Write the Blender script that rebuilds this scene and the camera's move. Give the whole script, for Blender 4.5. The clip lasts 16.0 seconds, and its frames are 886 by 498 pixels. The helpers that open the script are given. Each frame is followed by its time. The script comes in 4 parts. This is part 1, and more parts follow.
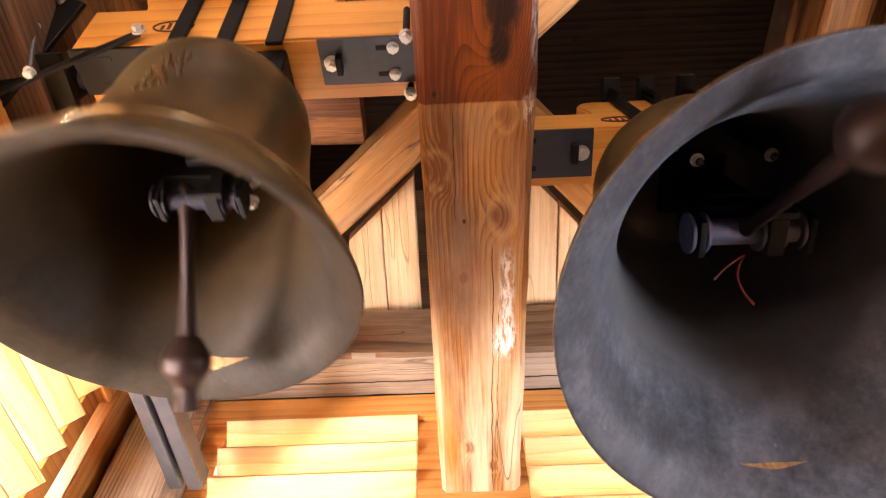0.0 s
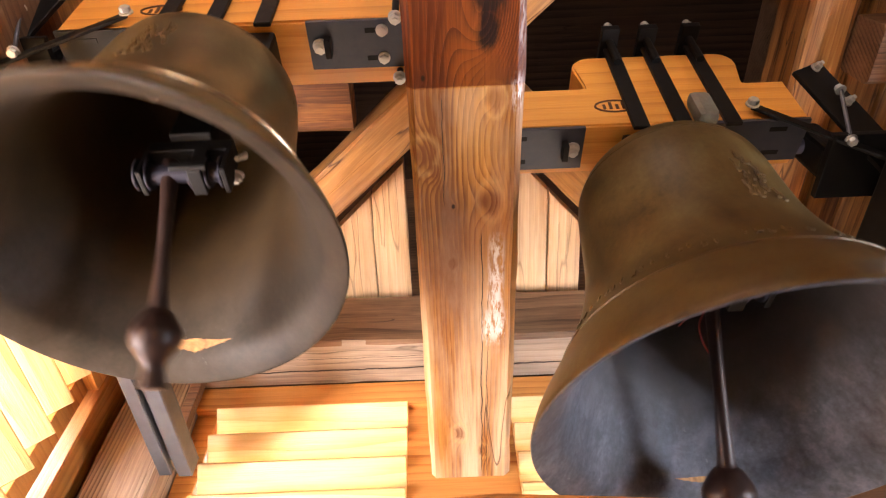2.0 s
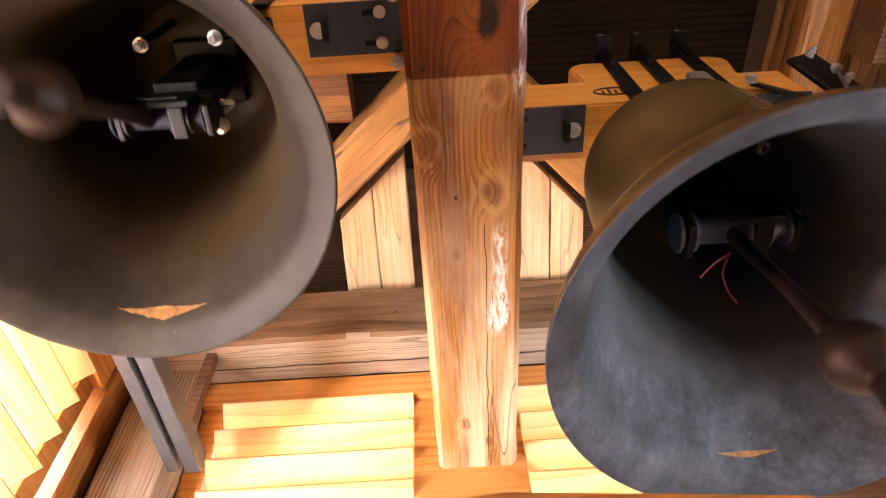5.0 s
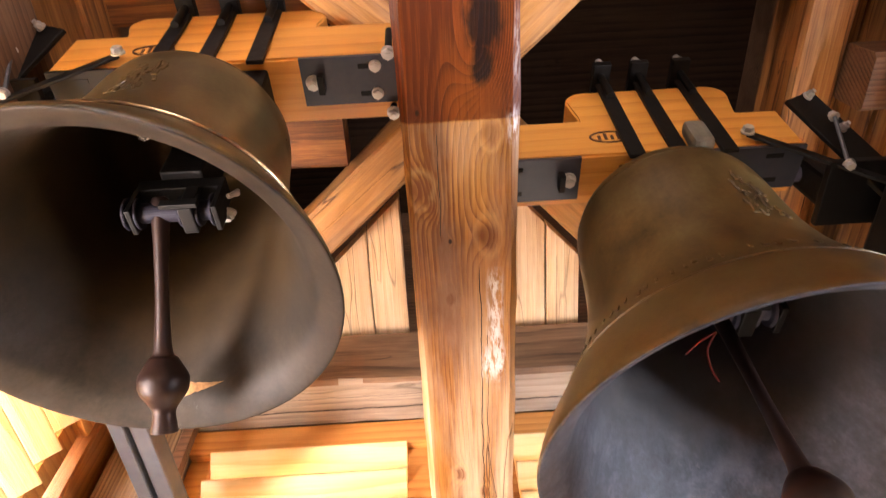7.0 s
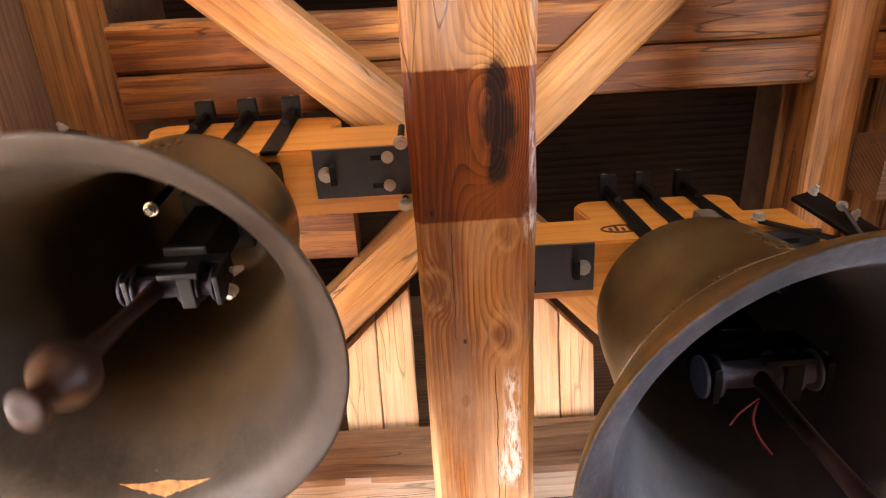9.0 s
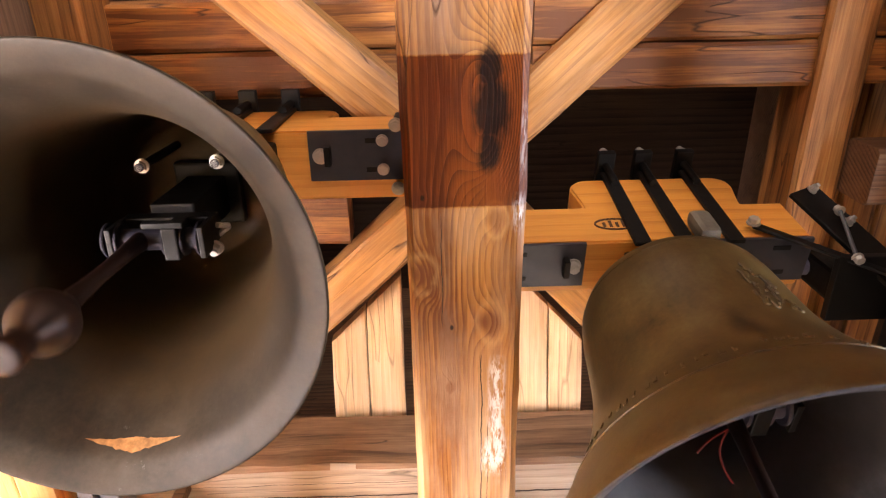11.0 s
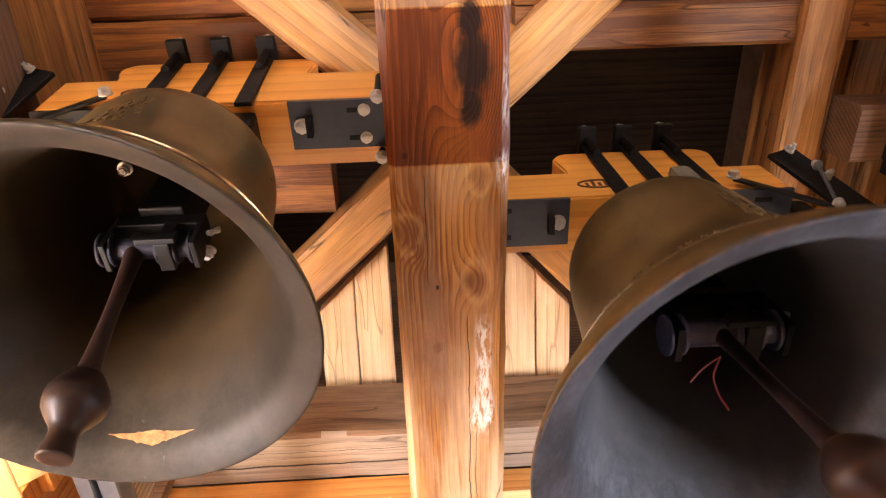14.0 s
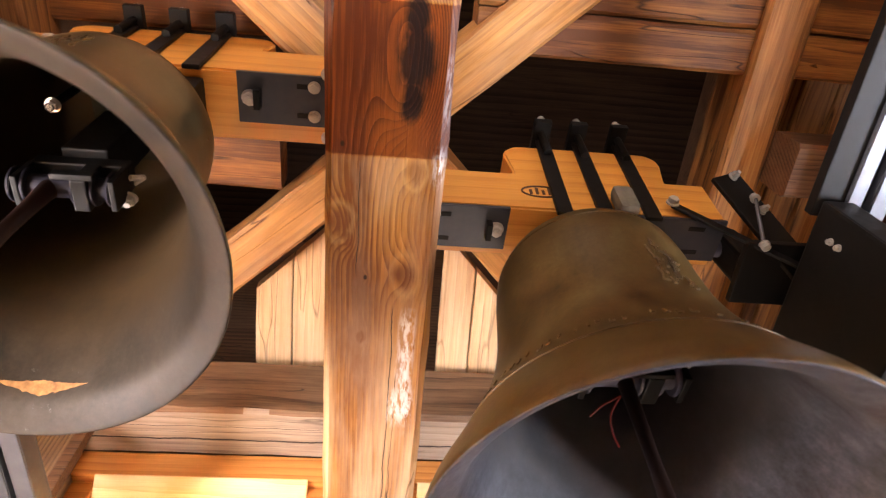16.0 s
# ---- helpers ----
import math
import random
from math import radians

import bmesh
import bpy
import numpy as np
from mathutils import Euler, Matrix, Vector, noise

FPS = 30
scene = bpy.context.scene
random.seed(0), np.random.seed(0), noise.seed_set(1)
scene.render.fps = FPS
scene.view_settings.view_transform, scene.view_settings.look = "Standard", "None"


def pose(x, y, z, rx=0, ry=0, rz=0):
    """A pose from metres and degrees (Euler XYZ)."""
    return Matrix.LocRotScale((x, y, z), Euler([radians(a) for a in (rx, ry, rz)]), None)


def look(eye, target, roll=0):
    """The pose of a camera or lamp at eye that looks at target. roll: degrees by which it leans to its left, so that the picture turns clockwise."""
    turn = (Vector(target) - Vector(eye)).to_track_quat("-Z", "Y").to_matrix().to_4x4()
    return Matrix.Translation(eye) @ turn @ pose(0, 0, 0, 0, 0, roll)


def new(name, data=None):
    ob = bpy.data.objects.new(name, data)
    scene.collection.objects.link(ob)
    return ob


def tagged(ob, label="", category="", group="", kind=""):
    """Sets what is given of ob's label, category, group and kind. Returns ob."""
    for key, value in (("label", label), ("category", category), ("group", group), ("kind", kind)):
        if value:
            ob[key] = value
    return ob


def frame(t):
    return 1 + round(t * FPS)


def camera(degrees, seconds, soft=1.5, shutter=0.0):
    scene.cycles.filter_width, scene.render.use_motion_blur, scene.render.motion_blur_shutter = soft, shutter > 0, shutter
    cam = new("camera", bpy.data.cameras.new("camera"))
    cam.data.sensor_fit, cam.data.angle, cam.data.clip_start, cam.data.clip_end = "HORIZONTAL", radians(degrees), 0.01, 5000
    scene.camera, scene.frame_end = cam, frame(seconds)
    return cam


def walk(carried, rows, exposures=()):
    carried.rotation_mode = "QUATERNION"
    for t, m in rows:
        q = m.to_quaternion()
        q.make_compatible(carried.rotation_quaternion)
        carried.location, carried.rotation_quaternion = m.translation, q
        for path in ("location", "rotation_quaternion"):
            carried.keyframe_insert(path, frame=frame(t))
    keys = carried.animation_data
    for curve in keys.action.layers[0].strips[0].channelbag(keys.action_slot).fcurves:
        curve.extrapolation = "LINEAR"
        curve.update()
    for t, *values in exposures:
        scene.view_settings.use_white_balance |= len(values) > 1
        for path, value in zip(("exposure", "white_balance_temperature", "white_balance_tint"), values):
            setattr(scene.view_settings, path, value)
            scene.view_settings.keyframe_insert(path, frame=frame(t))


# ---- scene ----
# camera and its way
cam = camera(69.0, 16.0, 1.2, 0.5)
PATH = [
    (0, (0.003, 0.001, 1.397), (-0.019, 1.097, 3.070), -1.3),
    (0.5, (0.010, 0.002, 1.400), (-0.001, 1.109, 3.066), -1.7),
    (1, (0.011, 0.004, 1.390), (0.007, 1.111, 3.056), -1.8),
    (1.5, (0.009, 0.005, 1.398), (0.010, 1.124, 3.056), -2.3),
    (2, (0.008, 0.011, 1.388), (0.011, 1.131, 3.045), -2.4),
    (2.5, (0.005, 0.010, 1.394), (0.011, 1.140, 3.044), -2.5),
    (3, (0.004, 0.005, 1.400), (0.009, 1.144, 3.043), -2.5),
    (3.5, (-0.010, -0.000, 1.403), (-0.003, 1.141, 3.045), -2.9),
    (4, (-0.010, 0.001, 1.412), (-0.013, 1.142, 3.054), -2.9),
    (6.3, (0.024, 0.018, 1.388), (0.039, 1.182, 3.014), -4.3),
    (6.5, (0.022, 0.018, 1.397), (0.042, 1.139, 3.053), -4.5),
    (7, (0.006, 0.020, 1.416), (0.026, 1.056, 3.126), -4.3),
    (7.5, (-0.014, -0.014, 1.462), (0.014, 0.886, 3.248), -5.4),
    (8, (-0.021, -0.014, 1.478), (0.001, 0.823, 3.294), -6.1),
    (10.5, (0.004, 0.000, 1.462), (0.026, 0.832, 3.281), -2.8),
    (11, (0.004, 0.008, 1.456), (0.031, 0.849, 3.271), -3.2),
    (11.5, (0.016, 0.029, 1.447), (0.043, 0.873, 3.260), -3.1),
    (12, (0.013, 0.037, 1.448), (0.054, 0.895, 3.254), -4.2),
    (12.5, (0.014, 0.035, 1.446), (0.060, 0.906, 3.246), -4.7),
    (13, (0.018, 0.039, 1.444), (0.069, 0.916, 3.241), -4.7),
    (13.5, (0.013, 0.042, 1.444), (0.072, 0.929, 3.236), -5.5),
    (14, (0.014, 0.049, 1.440), (0.070, 0.947, 3.227), -5.9),
    (14.5, (0.018, 0.052, 1.438), (0.075, 0.951, 3.223), -4.8),
    (15, (0.035, 0.031, 1.442), (0.109, 0.939, 3.223), -4.0),
    (15.5, (0.069, 0.029, 1.442), (0.190, 0.943, 3.217), -4.9),
    (16, (0.083, 0.032, 1.436), (0.253, 0.958, 3.200), -5.9),
]
walk(cam, [(t, look(eye, target, roll)) for t, eye, target, roll in PATH], exposures=[(0, 0.0, 6500, 20), (16, 0.0, 6500, 20)])

# ---- light ----
world = bpy.data.worlds.new("sky_world")
scene.world = world
world.use_nodes = True
wn = world.node_tree.nodes
sky = wn.new("ShaderNodeTexSky")
sky.sky_type = "NISHITA"
sky.sun_disc = False
sky.sun_elevation, sky.sun_rotation = radians(35), radians(-60)
world.node_tree.links.new(sky.outputs[0], wn["Background"].inputs[0])
wn["Background"].inputs[1].default_value = 0.15


def area(name, eye, target, sx, sy, watts, colour):
    data = bpy.data.lights.new(name, "AREA")
    data.shape, data.size, data.size_y, data.energy, data.color = "RECTANGLE", sx, sy, watts, colour
    ob = new(name, data)
    ob.matrix_world = look(eye, target)
    return ob


# daylight thrown up from the bright ground outside through the louvres
area("daylight_west", (-1.72, 0.6, 1.6), (-1.0, 0.5, 2.4), 1.3, 0.45, 262, (1.0, 0.93, 0.88))
area("daylight_north", (0.0, 2.55, 1.45), (0.0, 1.6, 2.45), 1.7, 0.8, 46, (1.0, 0.88, 0.72))
area("daylight_south", (0.45, -2.5, 1.35), (0.45, -1.4, 2.35), 1.1, 0.5, 96, (1.0, 0.89, 0.78))
area("daylight_east", (2.45, 0.5, 1.3), (1.4, 0.5, 2.35), 0.9, 0.5, 225, (0.84, 0.92, 1.0))
# the open sky above, on the outer faces of the slats
area("sky_west", (-2.25, 0.5, 3.3), (-1.1, 0.5, 2.2), 2.0, 1.0, 1000, (1.0, 0.95, 0.88))
area("sky_north", (0.0, 2.85, 3.4), (0.0, 1.75, 2.4), 1.8, 0.9, 235, (1.0, 0.95, 0.88))
# strip lamp added out of view to draw a highlight line on the bronze
area("highlight_strip", (-0.35, -1.50, 3.80), (-0.35, 0.2, 2.5), 1.5, 0.03, 16, (1.0, 0.97, 0.92))


# ---- materials ----
def mat(name):
    m = bpy.data.materials.new(name)
    m.use_nodes = True
    n = m.node_tree.nodes
    return m, n, m.node_tree.links, n["Principled BSDF"]


def ramp(n, stops):
    r = n.new("ShaderNodeValToRGB")
    r.color_ramp.elements[0].position, r.color_ramp.elements[0].color = stops[0][0], (*stops[0][1], 1)
    r.color_ramp.elements[1].position, r.color_ramp.elements[1].color = stops[-1][0], (*stops[-1][1], 1)
    for p, c in stops[1:-1]:
        e = r.color_ramp.elements.new(p)
        e.color = (*c, 1)
    return r


def math_node(n, l, op, a, b=0.0, clamp=False):
    m = n.new("ShaderNodeMath")
    m.operation, m.use_clamp = op, clamp
    for i, v in enumerate((a, b)):
        if isinstance(v, (int, float)):
            m.inputs[i].default_value = v
        else:
            l.new(v, m.inputs[i])
    return m.outputs[0]


def mix(n, l, fac, a, b, mode="MIX"):
    m = n.new("ShaderNodeMix")
    m.data_type, m.blend_type = "RGBA", mode
    for i, v in ((0, fac), (6, a), (7, b)):
        if isinstance(v, (int, float)):
            m.inputs[i].default_value = v
        elif isinstance(v, tuple):
            m.inputs[i].default_value = (*v, 1)
        else:
            l.new(v, m.inputs[i])
    return m.outputs[2]


def noise_tex(n, l, vec, scale, detail=4.0, rough=0.55, distort=0.0):
    t = n.new("ShaderNodeTexNoise")
    t.inputs["Scale"].default_value, t.inputs["Detail"].default_value = scale, detail
    t.inputs["Roughness"].default_value, t.inputs["Distortion"].default_value = rough, distort
    if vec is not None:
        l.new(vec, t.inputs["Vector"])
    return t.outputs["Fac"]


def scaled(n, l, vec, s, off=None):
    m = n.new("ShaderNodeMapping")
    m.inputs["Scale"].default_value = s
    l.new(vec, m.inputs["Vector"])
    if off is not None:
        l.new(off, m.inputs["Location"])
    return m.outputs[0]


def bump(n, l, height, strength, dist, bsdf):
    b = n.new("ShaderNodeBump")
    b.inputs["Strength"].default_value, b.inputs["Distance"].default_value = strength, dist
    l.new(height, b.inputs["Height"])
    l.new(b.outputs[0], bsdf.inputs["Normal"])


def wood(name, dark, mid, light, ring=16.0, rough=0.6, knots=(), band=None, paint=(), crack=0.5, worn=0.35, bend=0.035, splits=(), grey=0.0, pale=None, figure=1.0):
    """Timber whose grain runs along the local x of each piece. knots: (x, y, radius) on the piece."""
    m, n, l, p = mat(name)
    tc = n.new("ShaderNodeTexCoord")
    info = n.new("ShaderNodeObjectInfo")
    shift = n.new("ShaderNodeCombineXYZ")
    for i in range(3):
        l.new(math_node(n, l, "MULTIPLY", info.outputs["Random"], (3.1, 7.7, 5.3)[i]), shift.inputs[i])
    obj = tc.outputs["Object"]
    if knots or band:
        vec = obj
    else:
        add = n.new("ShaderNodeVectorMath")
        add.operation = "ADD"
        l.new(obj, add.inputs[0])
        l.new(shift.outputs[0], add.inputs[1])
        vec = add.outputs[0]
    # rings: distance across the grain, bent by slow noise and by knots
    low = noise_tex(n, l, scaled(n, l, vec, (0.8, 2.5, 2.5)), 1.6, 1.5)
    sep = n.new("ShaderNodeSeparateXYZ")
    l.new(vec, sep.inputs[0])
    across = math_node(n, l, "ADD", math_node(n, l, "ADD", sep.outputs[1], math_node(n, l, "MULTIPLY", sep.outputs[2], 0.6)),
                       math_node(n, l, "MULTIPLY", low, bend))
    dark_knots = red_knots = halo = None
    rag = noise_tex(n, l, scaled(n, l, obj, (14.0, 30.0, 30.0)), 1.0, 4.0, 0.6) if knots else None
    for kx, ky, kr, kd in knots:
        d = n.new("ShaderNodeVectorMath")
        d.operation = "DISTANCE"
        flat = scaled(n, l, obj, (0.62, 1.0, 0.0))
        l.new(flat, d.inputs[0])
        d.inputs[1].default_value = (kx * 0.62, ky, 0)
        near = math_node(n, l, "POWER", 2.718, math_node(n, l, "MULTIPLY", math_node(n, l, "POWER", math_node(n, l, "DIVIDE", d.outputs["Value"], kr), 2.0), -0.45))
        across = math_node(n, l, "ADD", across, math_node(n, l, "MULTIPLY", near, kr * 1.6))
        edge = math_node(n, l, "ADD", d.outputs["Value"], math_node(n, l, "MULTIPLY", math_node(n, l, "SUBTRACT", rag, 0.5), kr * 1.1))
        core = math_node(n, l, "MULTIPLY", math_node(n, l, "MULTIPLY", math_node(n, l, "SUBTRACT", 1.0, math_node(n, l, "DIVIDE", edge, kr * 0.85)), 2.2, True), min(1.0, kd))
        ring_on = math_node(n, l, "SUBTRACT", 1.0, math_node(n, l, "MULTIPLY", math_node(n, l, "ABSOLUTE", math_node(n, l, "SUBTRACT", math_node(n, l, "DIVIDE", edge, kr), 1.2)), 3.0), True)
        if kr > 0.015 and kd <= 0.8:
            halo = ring_on if halo is None else math_node(n, l, "MAXIMUM", halo, ring_on)
        if kd > 0.8:
            dark_knots = core if dark_knots is None else math_node(n, l, "MAXIMUM", dark_knots, core)
        else:
            red_knots = core if red_knots is None else math_node(n, l, "MAXIMUM", red_knots, core)
    rings = math_node(n, l, "FRACT", math_node(n, l, "MULTIPLY", across, ring * 2.4))
    fine = noise_tex(n, l, scaled(n, l, vec, (5.0, 170.0, 170.0)), 1.0, 5.0, 0.65)
    blot = noise_tex(n, l, scaled(n, l, vec, (1.5, 9.0, 9.0)), 1.0, 4.0, 0.6)
    late = math_node(n, l, "MULTIPLY", math_node(n, l, "POWER", rings, 2.6), math_node(n, l, "MULTIPLY", math_node(n, l, "SUBTRACT", noise_tex(n, l, scaled(n, l, vec, (1.7, 7.0, 7.0)), 1.0, 2.0), 0.33), 3.6, True))
    value = math_node(n, l, "ADD", math_node(n, l, "MULTIPLY", late, 0.36 * figure), math_node(n, l, "MULTIPLY", fine, 0.46))
    value = math_node(n, l, "ADD", value, math_node(n, l, "MULTIPLY", blot, worn * 1.35))
    r = ramp(n, [(0.34, light), (0.56, mid), (0.84, dark)])
    l.new(value, r.inputs[0])
    col = r.outputs[0]
    # tone of each piece
    hsv = n.new("ShaderNodeHueSaturation")
    l.new(col, hsv.inputs["Color"])
    l.new(math_node(n, l, "ADD", 0.86, math_node(n, l, "MULTIPLY", info.outputs["Random"], 0.26)), hsv.inputs["Value"])
    col = hsv.outputs[0]
    if grey:
        g = math_node(n, l, "MULTIPLY", math_node(n, l, "SUBTRACT", noise_tex(n, l, scaled(n, l, vec, (2.5, 9.0, 9.0)), 1.0, 5.0, 0.65), 0.42), 4.0, True)
        if band:
            sg = n.new("ShaderNodeSeparateXYZ")
            l.new(obj, sg.inputs[0])
            g = math_node(n, l, "MULTIPLY", g, math_node(n, l, "MULTIPLY", math_node(n, l, "SUBTRACT", math_node(n, l, "ABSOLUTE", math_node(n, l, "SUBTRACT", sg.outputs[0], (band[0] + band[1]) / 2)), (band[1] - band[0]) / 2), 400.0, True))
        col = mix(n, l, math_node(n, l, "MULTIPLY", g, grey), col, (0.60, 0.46, 0.33))
    if pale:
        # paler towards one end, streak by streak
        sp = n.new("ShaderNodeSeparateXYZ")
        l.new(obj, sp.inputs[0])
        along = math_node(n, l, "DIVIDE", math_node(n, l, "SUBTRACT", sp.outputs[0], pale[0]), pale[1] - pale[0], True)
        streaks = math_node(n, l, "MULTIPLY", math_node(n, l, "SUBTRACT", noise_tex(n, l, scaled(n, l, vec, (1.2, 22.0, 22.0)), 1.0, 3.0, 0.6), 0.36), 4.5, True)
        col = mix(n, l, math_node(n, l, "MULTIPLY", math_node(n, l, "MULTIPLY", along, streaks), pale[2]), col, pale[3])
    # long drying cracks
    ck = noise_tex(n, l, scaled(n, l, vec, (0.9, 11.0, 11.0)), 1.0, 2.0, 0.5, 0.25)
    line = math_node(n, l, "SUBTRACT", 1.0, math_node(n, l, "MULTIPLY", math_node(n, l, "ABSOLUTE", math_node(n, l, "SUBTRACT", ck, 0.5)), 130.0), True)
    gate = math_node(n, l, "GREATER_THAN", noise_tex(n, l, scaled(n, l, vec, (1.1, 3.0, 3.0)), 1.0, 1.0), 0.535)
    line = math_node(n, l, "MULTIPLY", math_node(n, l, "MULTIPLY", line, gate), crack, True)
    col = mix(n, l, line, col, (dark[0] * 0.25, dark[1] * 0.22, dark[2] * 0.2))
    if halo is not None:
        col = mix(n, l, math_node(n, l, "MULTIPLY", halo, 0.25), col, light)
    if red_knots is not None:
        rk = math_node(n, l, "MULTIPLY", red_knots, math_node(n, l, "ADD", 0.55, math_node(n, l, "MULTIPLY", rings, 0.7)), True)
        col = mix(n, l, rk, col, (dark[0] * 0.9, dark[1] * 0.8, dark[2] * 0.9))
    if dark_knots is not None:
        dk = math_node(n, l, "MULTIPLY", dark_knots, math_node(n, l, "ADD", 0.9, math_node(n, l, "MULTIPLY", rings, 0.2)), True)
        col = mix(n, l, dk, col, (0.03, 0.012, 0.006))
    for x0, x1, yc, wide in splits:
        sp = n.new("ShaderNodeSeparateXYZ")
        l.new(obj, sp.inputs[0])
        wander = noise_tex(n, l, scaled(n, l, obj, (9.0, 0.0, 0.0)), 1.0, 3.0)
        off = math_node(n, l, "SUBTRACT", sp.outputs[1], math_node(n, l, "ADD", yc - 0.009, math_node(n, l, "MULTIPLY", wander, 0.018)))
        thin = math_node(n, l, "SUBTRACT", 1.0, math_node(n, l, "DIVIDE", math_node(n, l, "ABSOLUTE", off), wide), True)
        ends = math_node(n, l, "MULTIPLY", math_node(n, l, "MULTIPLY", math_node(n, l, "SUBTRACT", sp.outputs[0], x0), 25.0, True),
                         math_node(n, l, "MULTIPLY", math_node(n, l, "SUBTRACT", x1, sp.outputs[0]), 25.0, True))
        one = math_node(n, l, "MULTIPLY", math_node(n, l, "MULTIPLY", thin, ends), 3.0, True)
        col = mix(n, l, one, col, (0.02, 0.012, 0.008))
        line = math_node(n, l, "MAXIMUM", line, one)
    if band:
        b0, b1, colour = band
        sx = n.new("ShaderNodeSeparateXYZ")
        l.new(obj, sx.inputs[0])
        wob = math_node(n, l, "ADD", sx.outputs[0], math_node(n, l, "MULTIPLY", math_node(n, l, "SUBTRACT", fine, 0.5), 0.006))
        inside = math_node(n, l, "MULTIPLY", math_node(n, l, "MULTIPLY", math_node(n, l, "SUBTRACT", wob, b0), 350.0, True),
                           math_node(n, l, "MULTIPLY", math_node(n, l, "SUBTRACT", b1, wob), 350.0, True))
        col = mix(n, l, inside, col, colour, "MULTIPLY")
    for x0, x1, y0, y1 in paint:
        sx = n.new("ShaderNodeSeparateXYZ")
        l.new(obj, sx.inputs[0])
        soft = lambda v, lo, hi, k: math_node(n, l, "MULTIPLY", math_node(n, l, "MULTIPLY", math_node(n, l, "SUBTRACT", v, lo), k, True),
                                              math_node(n, l, "MULTIPLY", math_node(n, l, "SUBTRACT", hi, v), k, True))
        box = math_node(n, l, "MULTIPLY", soft(sx.outputs[0], x0, x1, 22.0), soft(sx.outputs[1], y0, y1, 60.0))
        flake = math_node(n, l, "MULTIPLY", math_node(n, l, "SUBTRACT", noise_tex(n, l, scaled(n, l, obj, (25.0, 110.0, 110.0)), 1.0, 5.0, 0.7), 0.44), 9.0, True)
        col = mix(n, l, math_node(n, l, "MULTIPLY", box, flake), col, (0.86, 0.85, 0.83))
    l.new(col, p.inputs["Base Color"])
    p.inputs["Roughness"].default_value = rough
    if dark_knots is not None:
        line = math_node(n, l, "MULTIPLY", line, math_node(n, l, "SUBTRACT", 1.0, math_node(n, l, "MULTIPLY", dark_knots, 3.0, True)))
    h = math_node(n, l, "SUBTRACT", math_node(n, l, "ADD", math_node(n, l, "MULTIPLY", fine, 0.6), math_node(n, l, "MULTIPLY", late, -0.35 * figure)), math_node(n, l, "MULTIPLY", line, 1.2))
    bump(n, l, h, 0.7, 0.003, p)
    return m


def metal(name, colour, rough, metallic=1.0, grime=(0.05, 0.05, 0.05), amount=0.3, scale=40.0, relief=0.0006):
    m, n, l, p = mat(name)
    obj = n.new("ShaderNodeTexCoord").outputs["Object"]
    a = noise_tex(n, l, obj, scale, 5.0, 0.6)
    b = noise_tex(n, l, obj, scale * 0.12, 3.0, 0.6)
    f = math_node(n, l, "MULTIPLY", math_node(n, l, "SUBTRACT", math_node(n, l, "ADD", a, b), 0.75), amount * 2.5, True)
    l.new(mix(n, l, f, colour, grime), p.inputs["Base Color"])
    l.new(math_node(n, l, "ADD", rough - 0.1, math_node(n, l, "MULTIPLY", a, 0.25)), p.inputs["Roughness"])
    p.inputs["Metallic"].default_value = metallic
    bump(n, l, a, 0.35, relief, p)
    return m


